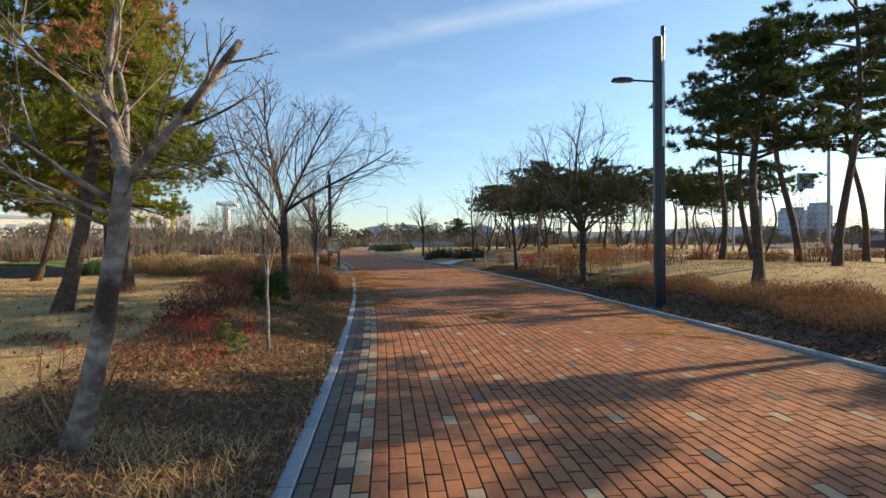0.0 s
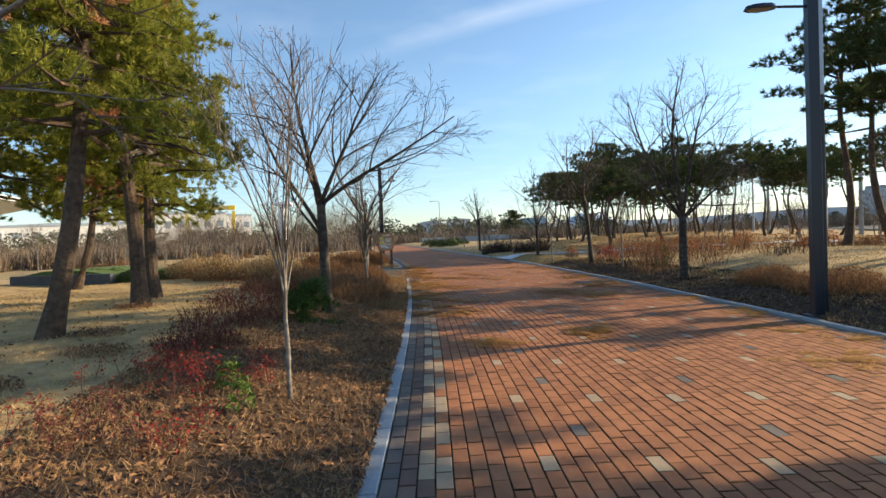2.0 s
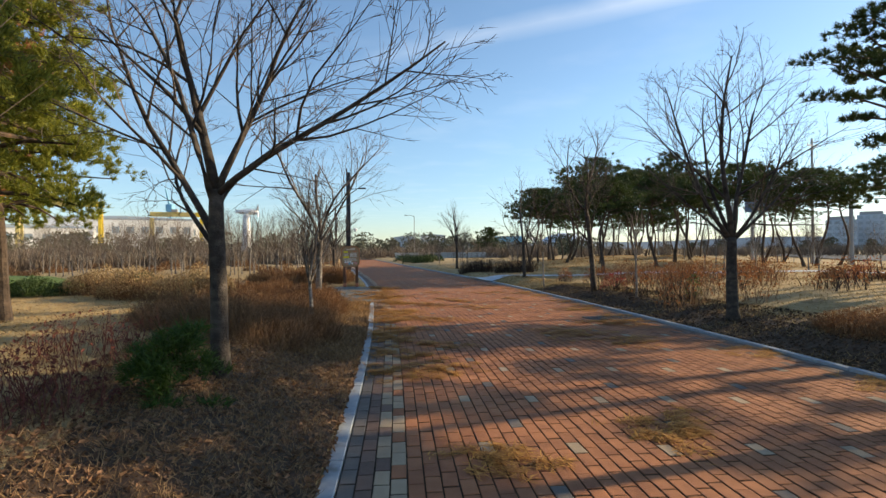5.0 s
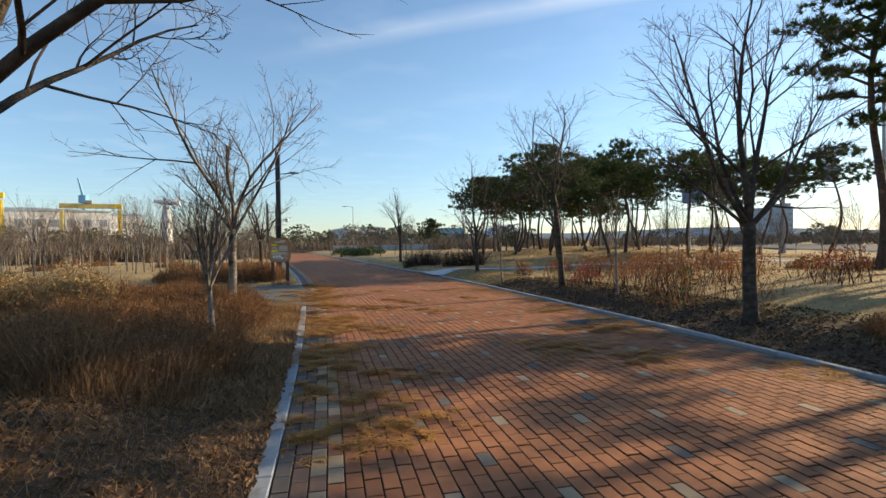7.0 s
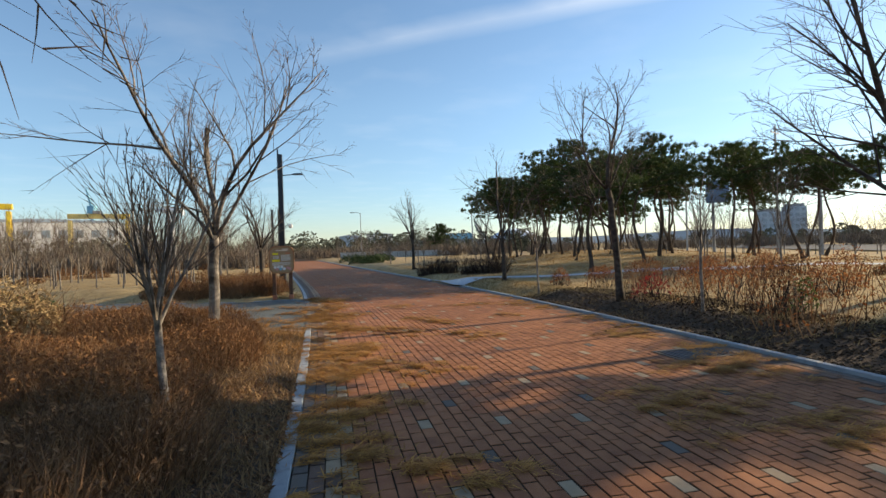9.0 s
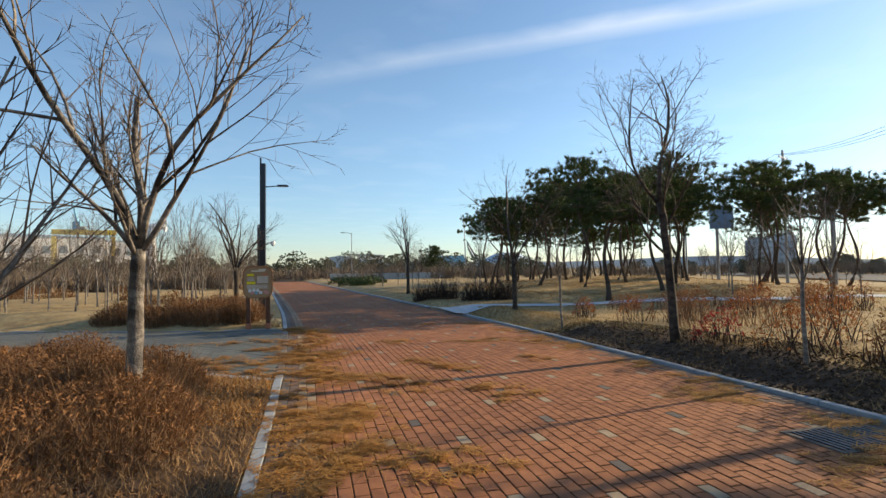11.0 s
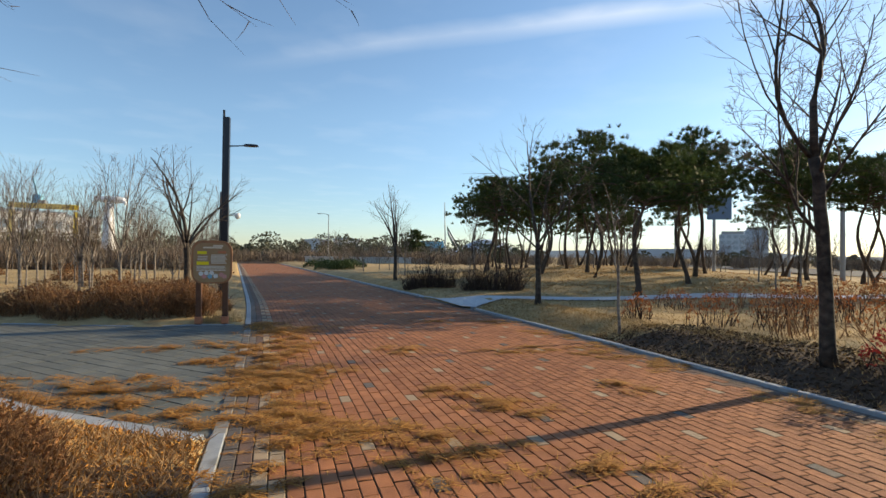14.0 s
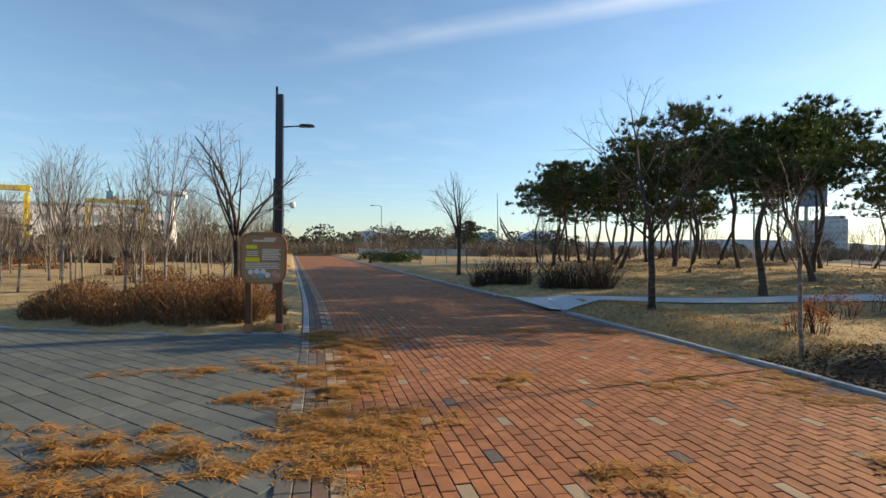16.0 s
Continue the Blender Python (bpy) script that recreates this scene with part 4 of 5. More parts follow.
def bed_sheet(name, label, s0, s1, y0, y1, ragged, seed):
    """A strip of dark leafy soil along the path, following the lie of the land, with a ragged far edge."""
    rnd = random.Random(seed)
    n = 9
    rows = np.arange(y0, y1 + 0.01, 0.25)
    v = []
    for y in rows:
        far = s1 + ragged * (math.sin(y * 0.9) + 0.6 * math.sin(y * 2.3 + 1)) + rnd.uniform(-0.08, 0.08)
        for k in range(n):
            x = float(left_edge(y)) + s0 + (far - s0) * k / (n - 1)
            v.append((x, y, ground_z(x, y) + (0.012 if k < n - 1 else -0.01)))
    i = (np.arange(len(rows) - 1)[:, None] * n + np.arange(n - 1)[None]).reshape(-1)
    f = np.stack([i, i + 1, i + n + 1, i + n], 1)
    me = raw_mesh(name, np.array(v), f if s1 > s0 else f[:, ::-1])
    me.shade_smooth()
    return stuff(name, me, M_SOIL, label, "planting bed", "structure")


bed_sheet("planting_bed_left", "dark soil bed with dry leaves and grass beside kerb", -0.135, -2.3, -3, 19.4, 0.25, 1)
bed_sheet("planting_bed_right", "dark soil bed with leaf litter beside kerb", PATH_W + 0.135, PATH_W + 1.6, -3, 24.2, 0.3, 2)


def scatter(rng, n, s0, s1, y0, y1, near=1.0):
    """Points on the ground of a strip along the path; near above 1 draws them towards the path's edge."""
    y = y0 + (y1 - y0) * rng.random(n)
    s = s0 + (s1 - s0) * rng.random(n) ** near
    x = left_edge(y) + s
    return np.stack([x, y, land(x, y) + 0.01], 1)


def patchy(rng, p, scale, cut, seed):
    """Keeps the points in patches."""
    f = np.sin(p[:, 0] * scale + seed) * np.sin(p[:, 1] * scale * 1.3 + seed * 2) + 0.5 * np.sin(p[:, 0] * scale * 2.7 + p[:, 1] * scale * 1.9)
    return p[f + rng.normal(0, 0.35, len(p)) > cut]


def no_paving(p):
    x, y = p[:, 0], p[:, 1]
    return p[~((y > branch_front(x) - 0.1) & (y < branch_back(x) + 0.15) & (x < left_edge(y))) & ~((y > right_front(x) - 0.1) & (y < right_back(x) + 0.1) & (x > left_edge(y) + PATH_W))]


rng = np.random.default_rng(21)
near_l = scatter(rng, 26000, -0.12, -2.5, 0.5, 13, 1.1)
stuff("dry_grass", raw_mesh("dry_grass", *join(blades(rng, near_l, 0.075, 0.003, 1.0), blades(rng, scatter(rng, 12000, -0.15, -2.6, 0.5, 14), 0.1, 0.0024, 1.0))), M_BEDGRASS, "matted dry brown grass in the planting bed", "grass")
stuff("bed_grass", raw_mesh("bed_grass", *blades(rng, no_paving(scatter(rng, 24000, -0.12, -3.2, 12, 20)), 0.11, 0.005, 0.8)), M_BEDGRASS, "matted dry brown grass in the planting bed", "grass")
stuff("fallen_leaves", raw_mesh("fallen_leaves", *join(flakes(rng, scatter(rng, 24000, -0.1, -2.7, 0.5, 16, 1.1), 0.03, 0.9))), M_LEAFLIT, "curled dry brown leaves over the soil bed", "leaves")
stuff("damp_leaves", raw_mesh("damp_leaves", *flakes(rng, scatter(rng, 20000, PATH_W + 0.12, PATH_W + 2.1, 4, 24.6, 1.2), 0.028, 0.8)), M_LEAFDARK, "dark leaf litter under the kerbside shrubs", "leaves")
lawn_pts = no_paving(np.concatenate([scatter(rng, 60000, -2.2, -12, 1, 21, 1.3), scatter(rng, 24000, -0.3, -26, 27.2, 46, 1.0)]))
stuff("straw_grass", raw_mesh("straw_grass", *blades(rng, lawn_pts, 0.042, 0.004, 1.1)), M_STRAW, "short dry straw-yellow lawn grass", "grass")
right_pts = no_paving(np.concatenate([scatter(rng, 30000, PATH_W + 1.2, PATH_W + 14, 4, 30, 1.3), scatter(rng, 16000, PATH_W + 0.2, PATH_W + 14, 30, 48, 1.2), scatter(rng, 5000, PATH_W + 0.15, PATH_W + 1.5, 24.2, 30)]))
stuff("lawn_grass", raw_mesh("lawn_grass", *blades(rng, right_pts, 0.065, 0.007, 1.1)), M_LAWNBLADE, "short dry straw-yellow lawn grass", "grass")
mat_pts = scatter(rng, 30000, -0.13, -5.5, 17.5, 23.0)
mat_pts = mat_pts[mat_pts[:, 1] < branch_front(mat_pts[:, 0]) - 0.16]
stuff("matted_grass", raw_mesh("matted_grass", *join(blades(rng, mat_pts, 0.06, 0.006, 1.3), flakes(rng, mat_pts[::3], 0.03, 0.6))), M_LITTER, "golden-brown matted grass and leaves at kerb corner", "grass")
grove_pts = np.stack([3 + 21 * rng.random(26000), 31.5 + 26 * rng.random(26000), np.zeros(26000)], 1)
grove_pts[:, 2] = land(grove_pts[:, 0], grove_pts[:, 1]) + 0.01
stuff("grove_needles", raw_mesh("grove_needles", *flakes(rng, patchy(rng, grove_pts, 0.7, -0.3, 8), 0.034, 0.4)), M_LITTER, "brown fallen needles under the pine grove", "needles")
stuff("lawn_clods", raw_mesh("lawn_clods", *flakes(rng, no_paving(scatter(rng, 1500, -2.4, -12, 3, 19)), 0.026, 0.9)), M_LEAFDARK, "dark curled leaves and clods strewn over dry lawn", "leaves")
front = scatter(rng, 9000, -0.3, -2.6, 1.2, 3.6)
stuff("kerb_grass", raw_mesh("kerb_grass", *blades(rng, patchy(rng, scatter(rng, 11000, PATH_W + 0.12, PATH_W + 2.2, 8, 25), 1.7, 0.0, 5), 0.075, 0.004, 0.9)), M_LAWNBLADE, "straw tufts in the dark bed along kerb", "grass")
stuff("tawny_grass", raw_mesh("tawny_grass", *blades(rng, patchy(rng, front, 2.2, -0.2, 3), 0.12, 0.0035, 0.9)), M_STRAW, "tawny tufts of dry grass at the bed", "grass")

# ---- needle litter on the paving ----


def litter(x, y, rx, ry, seed, thick=0.03):
    """A loose drift of fallen pine needles lying on the paving."""
    lr = np.random.default_rng(seed)
    n = int(2600 * (rx * ry / 0.2) ** 0.8)
    a, r = lr.random(n) * 6.283, lr.random(n) ** 0.6
    w = 1 + 0.3 * np.sin(a * 3 + seed) + 0.2 * np.sin(a * 7 + seed * 2)
    turn = -0.15 + 0.5 * math.sin(seed)
    u, v = np.cos(a) * r * rx * w * 1.25, np.sin(a) * r * ry * w
    clump = 0.5 + 0.5 * np.sin(u * 8 + v * 5 + seed) * np.sin(v * 14 - u * 4 + seed * 3)
    keep = lr.random(n) < 0.025 + 1.1 * np.clip(3 * (clump - 0.5) + 0.35 * (1 - r), 0, 1)
    u, v, r, clump = u[keep], v[keep], r[keep], clump[keep]
    n = len(u)
    c, s = math.cos(turn), math.sin(turn)
    base = np.stack([x + u * c - v * s, y + u * s + v * c, 0.004 + thick * (1 - r ** 2) * clump * lr.random(n)], 1)
    ang = lr.normal(turn, 0.9, n)
    way = np.stack([np.cos(ang), np.sin(ang), lr.normal(0.05, 0.12, n)], 1)
    side = np.stack([-np.sin(ang), np.cos(ang), np.zeros(n)], 1)
    ln = (0.05 + 0.1 * lr.random(n))[:, None]
    wd = 0.0055
    me = raw_mesh("needle_litter", np.stack([base - side * wd, base + side * wd, base + way * ln], 1).reshape(-1, 3), np.arange(3 * n).reshape(n, 3))
    stuff("needle_litter", me, M_LITTER, "drift of fallen tawny pine needles on paving", "needles")


LITTER = [(-5.4, 21.59, 0.6, 0.35), (-4.55, 21.54, 0.45, 0.25), (-5.64, 23.92, 0.35, 0.2), (-6.5, 23.85, 0.3, 0.15), (-5.03, 21.99, 0.2, 0.12), (-4.48, 23.01, 0.35, 0.5), (-4.86, 24.21, 0.4, 0.5), (-3.35, 21.44, 0.4, 0.45), (-3.87, 22.33, 0.35, 0.4), (-3.97, 25.93, 0.9, 0.5), (-1.53, 21.21, 0.5, 0.25), (-3.03, 20.24, 0.4, 0.7), (-1.19, 20.79, 0.6, 0.3), (0.49, 21.23, 0.5, 0.35), (-0.78, 20.33, 0.4, 0.2), (-2.33, 17.98, 0.5, 0.5), (-0.36, 18.59, 0.5, 0.3), (-1.05, 20.57, 0.6, 0.25), (0.96, 9.78, 0.35, 0.8), (-0.46, 9.16, 0.5, 0.35), (-1.33, 13.61, 0.8, 0.4), (-2.56, 17.19, 0.7, 1.2), (-2.23, 14.96, 0.6, 0.6), (-0.65, 19.07, 0.7, 0.3), (2.18, 15.96, 0.9, 0.8), (-1.86, 19.57, 1.0, 0.8), (0.99, 14.71, 0.8, 1.0), (-0.6, 9.08, 0.5, 0.25), (0.87, 9.75, 0.5, 0.5), (-5.2, 21.39, 0.5, 0.3), (-3.26, 20.43, 0.4, 0.6), (1.91, 13.91, 0.6, 0.8)]
for i, (x, y, rx, ry) in enumerate(LITTER):
    k = 1.0 if i < 4 else 0.72
    litter(x, y, rx * k, ry * k, 300 + i, 0.14 if i < 2 else 0.075)
edge_rng = random.Random(77)
for i in range(20):
    y = 20.2 + i * 0.3 + edge_rng.uniform(-0.2, 0.2)
    litter(float(left_edge(y)) + edge_rng.gauss(-0.05, 0.35), y, edge_rng.uniform(0.18, 0.4), edge_rng.uniform(0.1, 0.22), 440 + i, 0.07)
for i in range(9):
    x = -4.1 - i * 0.36
    litter(x, float(branch_front(x)) + edge_rng.uniform(0.15, 0.45), edge_rng.uniform(0.3, 0.5), edge_rng.uniform(0.15, 0.25), 470 + i, 0.08)
for i in range(44):
    y = edge_rng.uniform(11.5, 27)
    litter(float(left_edge(y)) + abs(edge_rng.gauss(0.15, 0.6)), y, edge_rng.uniform(0.2, 0.5), edge_rng.uniform(0.25, 0.6), 400 + i, 0.06)
for i in range(26):
    y = edge_rng.uniform(7, 28)
    litter(float(left_edge(y)) + PATH_W - abs(edge_rng.gauss(0.2, 0.8)), y, edge_rng.uniform(0.25, 0.6), edge_rng.uniform(0.2, 0.5), 500 + i, 0.015)

# ---- shrubs and hedges ----


def shrub(name, label, x, y, rx, ry, h, seed, stem, leaf, stems=300, leaves=600, size=0.025, fan=0.35, width=0.004, turn=0.0, category="shrub", leaf_label="", low=0.25):
    sr = np.random.default_rng(seed)
    root = thing(name, label, category, (x, y, ground_z(x, y) - 0.02), turn)

    def spots(n):
        a, r = sr.random(n) * 6.283, np.sqrt(sr.random(n))
        u, v = np.cos(a) * r * rx, np.sin(a) * r * ry
        cs, sn = math.cos(radians(turn)), math.sin(radians(turn))
        ground = land(x + u * cs - v * sn, y + u * sn + v * cs) - ground_z(x, y)
        lump = 0.8 + 0.2 * np.sin(u * 4.1 + seed) * np.cos(v * 3.7 + seed)
        return u, v, ground, lump * np.sqrt(np.clip(1.08 - r ** 3, 0.15, 1))
    u, v, gz, top = spots(stems)
    way = np.stack([sr.normal(0, fan, stems) + u / max(rx, 0.3) * 0.15, sr.normal(0, fan, stems), np.ones(stems)], 1)
    ln = (h * top * (0.55 + 0.6 * sr.random(stems)))[:, None]
    base = np.stack([u, v, gz], 1)
    side = np.stack([np.cos(sr.random(stems) * 6.283), np.sin(sr.random(stems) * 6.283), np.zeros(stems)], 1)
    mid = base + way * ln * 0.55
    tip = mid + (way + sr.normal(0, fan, (stems, 3))) * ln * 0.5
    w = width * (0.6 + 0.8 * sr.random(stems))[:, None]
    vv = np.stack([base - side * w, base + side * w, mid + side * w * 0.7, mid - side * w * 0.7, tip], 1).reshape(-1, 3)
    i = np.arange(stems)[:, None] * 5
    ff = np.concatenate([i + np.array([[0, 1, 2]]), i + np.array([[0, 2, 3]]), i + np.array([[3, 2, 4]])])
    tagged(part("twig_mass", raw_mesh("twig_mass", vv, ff), stem, root), kind="stuff")
    if leaves:
        u, v, gz, top = spots(leaves)
        p = np.stack([u, v, gz + h * top * (low + (1.05 - low) * sr.random(leaves) ** 0.7)], 1)
        tagged(part("foliage", raw_mesh("foliage", *flakes(sr, p, size, 1.2)), leaf, root, leaf_label), kind="stuff")
    return root


# bed on the near side: red shrubs, a green one, dark and rusty hedges
def nandina(x, y, rx, h, seed, leaf, stems):
    """Upright stems, each with a spray of narrow leaves round its upper end."""
    nr = np.random.default_rng(seed)
    root = thing("nandina", "low shrub with crimson leaf sprays on bare stems", "shrub", (x, y, ground_z(x, y) - 0.02), 0, "red shrubs in the bed")
    sprays = []
    for _ in range(stems):
        a, r = nr.random() * 6.283, math.sqrt(nr.random()) * rx
        foot = Vector((math.cos(a) * r, math.sin(a) * r, 0))
        foot.z = ground_z(x + foot.x, y + foot.y) - ground_z(x, y)
        tip = foot + Vector((nr.normal(0, 0.1), nr.normal(0, 0.1), h * (0.4 + 0.5 * nr.random())))
        part("stem", Geo().tube([foot, foot.lerp(tip, 0.5) + Vector((nr.normal(0, 0.015), nr.normal(0, 0.015), 0)), tip], [0.0035, 0.003, 0.002], 4, False), M_PURPLE, root)
        m = 30
        out = nr.normal(0, 1, (m, 3)) * np.array([0.055, 0.055, 0.05])
        sprays.append(flakes(nr, np.array(tip)[None] + out - np.array([0, 0, 0.03]), 0.013, 0.9))
    tagged(part("foliage", raw_mesh("foliage", *join(*sprays)), leaf, root), kind="stuff")


for i, (x, y, rx, h, n) in enumerate([(-2.95, 6.2, 0.4, 0.42, 18), (-3.35, 5.6, 0.35, 0.36, 12), (-2.5, 5.3, 0.28, 0.3, 8), (-3.9, 6.5, 0.35, 0.34, 10), (-3.1, 4.9, 0.4, 0.3, 10), (-3.9, 5.2, 0.4, 0.32, 9), (-2.75, 6.75, 0.3, 0.3, 9), (-3.4, 7.2, 0.4, 0.34, 10)]):
    nandina(x, y, rx, h, 600 + i, M_PURPLE if i % 3 == 1 else M_REDLEAF, n)
shrub("leafy_shrub", "small bright green shrub among red ones", -2.75, 6.35, 0.12, 0.12, 0.42, 606, M_TWIG, M_GREENLEAF, 30, 110, 0.03, 0.4)
shrub("leafy_shrub", "small bright green shrub among red ones", -2.45, 6.0, 0.1, 0.1, 0.34, 607, M_TWIG, M_GREENLEAF, 20, 80, 0.028, 0.4)
for i, (x, y, rx, ry, h) in enumerate([(-4.2, 9.0, 0.8, 0.6, 0.5), (-4.6, 10.6, 0.9, 0.8, 0.55), (-3.9, 7.7, 0.5, 0.4, 0.4)]):
    shrub("barberry", "dark wine-red twiggy shrub in the bed", x, y, rx, ry, h, 610 + i, M_PURPLE, M_PURPLE, 380, 420, 0.02, 0.45)
pine("dwarf_pine", "low bushy green dwarf pine by cherry trunk", -3.25, 9.5, 0.62, 0.08, 0.022, 620, (0.02, 0), 0.05, 17, 0.42, 200, (0.085, 0.0055), (M_GREENLEAF2, M_NEEDLE_DEAD), 0, "", (0.1, 0.19), full=True)
for i, (x, y) in enumerate([(-4.9, 7.4), (-5.0, 6.2), (-5.6, 8.3), (-6.6, 10.2)]):
    shrub("dry_clump", "flat clump of withered dark stems on lawn", x, y, 0.4, 0.25, 0.14, 625 + i, M_DRYSHRUB, M_LEAFLIT, 260, 200, 0.02, 0.9)
for i, (x, y, rx, ry, h) in enumerate([(-3.7, 12.3, 0.8, 0.7, 0.62), (-3.45, 13.5, 0.6, 0.6, 0.55), (-4.7, 12.7, 0.9, 0.7, 0.6), (-5.6, 13.6, 0.8, 0.6, 0.55)]):
    shrub("dark_hedge", "dense leafless dark brown hedge beside the kerb", x, y, rx, ry, h, 630 + i, M_DRYSHRUB, M_DRYSHRUB, 2400, 1300, 0.018, 0.4)
for i, (x, y, rx, ry, h) in enumerate([(-4.6, 15.0, 1.1, 0.9, 0.5), (-4.4, 16.7, 0.9, 0.9, 0.45), (-5.9, 15.9, 1.0, 0.8, 0.5), (-5.6, 17.6, 1.1, 0.8, 0.5), (-4.9, 18.8, 0.8, 0.6, 0.42), (-7.0, 18.6, 1.2, 0.7, 0.5), (-3.9, 14.6, 0.6, 0.8, 0.45), (-6.6, 19.8, 1.0, 0.5, 0.45), (-4.2, 17.35, 0.55, 0.5, 0.5), (-4.75, 18.1, 0.5, 0.45, 0.5)]):
    shrub("azalea_hedge", "rust-brown dry azalea hedge with withered leaves", x, y, rx, ry, h, 640 + i, M_DRYSHRUB, M_RUSTBROWN, 2600, 2200, 0.02, 0.4)
for i, (x, y, rx, ry, h) in enumerate([(-8.0, 18.3, 1.2, 0.7, 0.95), (-9.8, 18.8, 1.1, 0.6, 0.95), (-7.0, 17.2, 0.7, 0.5, 0.8), (-11.6, 19.6, 1.0, 0.6, 0.85)]):
    shrub("reed_hedge", "pale tan hedge of upright dry stems", x, y, rx, ry, h, 660 + i, M_DRYSHRUB, M_PALEGRASS, 900, 2400, 0.032, 0.4, 0.006)
for i, (x, y, rx, h) in enumerate([(-13.2, 19.2, 1.1, 0.62), (-15.2, 19.8, 1.1, 0.62), (-11.4, 21.0, 0.9, 0.6), (-9.0, 20.2, 0.8, 0.6)]):
    shrub("box_hedge", "clipped dark green evergreen hedge at lawn edge", x, y, rx, 0.5, h, 670 + i, M_GREENDARK, M_GREENDARK, 800, 2600, 0.03, 0.3)
for i, (x, y, rx, ry) in enumerate([(-7.3, 27.45, 0.9, 0.6), (-8.7, 27.6, 0.9, 0.6), (-10.0, 28.0, 0.9, 0.6), (-6.7, 28.5, 0.8, 0.6), (-8.0, 28.6, 1.0, 0.6), (-6.5, 27.5, 0.5, 0.45)]):
    shrub("azalea_hedge", "low russet dry hedge behind the grey side path", x, y, rx, ry, 0.62, 680 + i, M_DRYSHRUB, M_RUSTBROWN, 1700, 1700, 0.026, 0.45, 0.006)
shrub("straw_tuft", "tuft of dry straw round notice board posts", -5.65, 26.95, 0.45, 0.25, 0.35, 690, M_STRAW, M_STRAW, 500, 0, 0.02, 0.4)

shrub("bare_shrub", "thin leafless shoots in the dry bed", -2.75, 3.75, 0.25, 0.2, 0.95, 695, M_DRYSHRUB, M_REDLEAF, 26, 12, 0.02, 0.35, 0.005)
shrub("bare_shrub", "thin leafless shoots in the dry bed", -3.0, 3.0, 0.25, 0.25, 1.1, 696, M_DRYSHRUB, M_REDLEAF, 22, 0, 0.02, 0.4, 0.005)

# bed on the far side: low brown hedge, rusty shrubs, dark hedge by the side footpath
for i, (x, y, rx, ry, h) in enumerate([(6.1, 7.6, 0.8, 1.2, 0.42), (5.9, 9.6, 0.8, 1.0, 0.42), (5.4, 11.6, 0.7, 1.0, 0.42), (5.1, 13.2, 0.5, 0.9, 0.4), (6.9, 9.0, 0.7, 1.0, 0.4), (6.4, 5.8, 0.8, 1.0, 0.42)]):
    shrub("azalea_hedge", "low brown dry hedge along the path's kerb", x, y, rx, ry, h, 700 + i, M_DRYSHRUB, M_RUSTBROWN, 2400, 1900, 0.02, 0.4)
spindle_rng = random.Random(15)
for i, (x, y, rx, h) in enumerate([(4.1, 17.1, 0.6, 1.0), (4.7, 18.2, 0.65, 1.05), (4.0, 19.4, 0.6, 0.95), (5.4, 17.0, 0.6, 1.0), (4.9, 20.1, 0.6, 0.9), (3.5, 20.6, 0.4, 0.75), (4.4, 23.0, 0.5, 0.95), (4.9, 24.0, 0.55, 1.0), (3.9, 24.5, 0.45, 0.85), (5.6, 22.6, 0.6, 1.0), (3.0, 25.6, 0.3, 0.6), (5.9, 25.2, 0.6, 0.9), (6.4, 27.3, 0.7, 0.7), (7.9, 27.0, 0.7, 0.7), (4.9, 27.4, 0.5, 0.6), (6.6, 22.0, 0.6, 1.0), (7.6, 23.4, 0.7, 0.9), (6.9, 24.6, 0.6, 0.9), (8.6, 21.6, 0.6, 0.9), (8.9, 24.8, 0.7, 0.8), (6.2, 19.2, 0.6, 0.9), (7.4, 20.2, 0.6, 0.9)] + [(spindle_rng.uniform(4.2, 12.5), spindle_rng.uniform(16.5, 28), spindle_rng.uniform(0.35, 0.7), spindle_rng.uniform(0.6, 1.1)) for _ in range(14)]):
    shrub("spindle_shrub", "loose upright shrub with rust-red and orange leaves", x, y, rx, rx, h, 720 + i, M_DARKTWIG if i % 3 else M_DRYSHRUB, M_RUSTBROWN if i % 5 == 1 else M_REDLEAF if i % 11 == 5 else M_RUSTLEAF, 64, 300, 0.026, 0.28, 0.008, low=0.4)
shrub("leafy_shrub", "small yellow-green shrub among rusty ones", 4.5, 17.6, 0.2, 0.2, 0.8, 740, M_TWIG, M_GREENLEAF, 40, 140, 0.03, 0.3)
for i, (x, y, rx, ry) in enumerate([(-0.95, 36.6, 0.4, 0.45), (-0.35, 36.2, 0.45, 0.45), (0.3, 35.8, 0.4, 0.45), (1.1, 34.3, 0.4, 0.45), (1.75, 33.9, 0.45, 0.45), (2.4, 33.5, 0.4, 0.45)]):
    shrub("dark_hedge", "dark leafless hedge beside the pale footpath", x, y, rx, ry, 1.25 + 0.15 * (i % 2), 750 + i, M_DARKTWIG, M_DARKTWIG, 300, 150, 0.025, 0.42, 0.008)
far_rng = random.Random(4)
for i in range(22):
    x, y = far_rng.uniform(-34, -9), far_rng.uniform(33, 56)
    if i > 13:
        x, y = far_rng.uniform(8, 24), far_rng.uniform(20, 30)
    elif x > float(left_edge(y)) - 1.5:
        x -= 8
    shrub("russet_shrub", "small russet shrub between the young trees", x, y, far_rng.uniform(0.5, 1.2), 0.5, far_rng.uniform(0.4, 0.75), 760 + i, M_DRYSHRUB, M_RUSTBROWN, 260, 320, 0.045, 0.4, 0.01)

# ---- the plantation of young trees, and slim trees on the far lawns ----


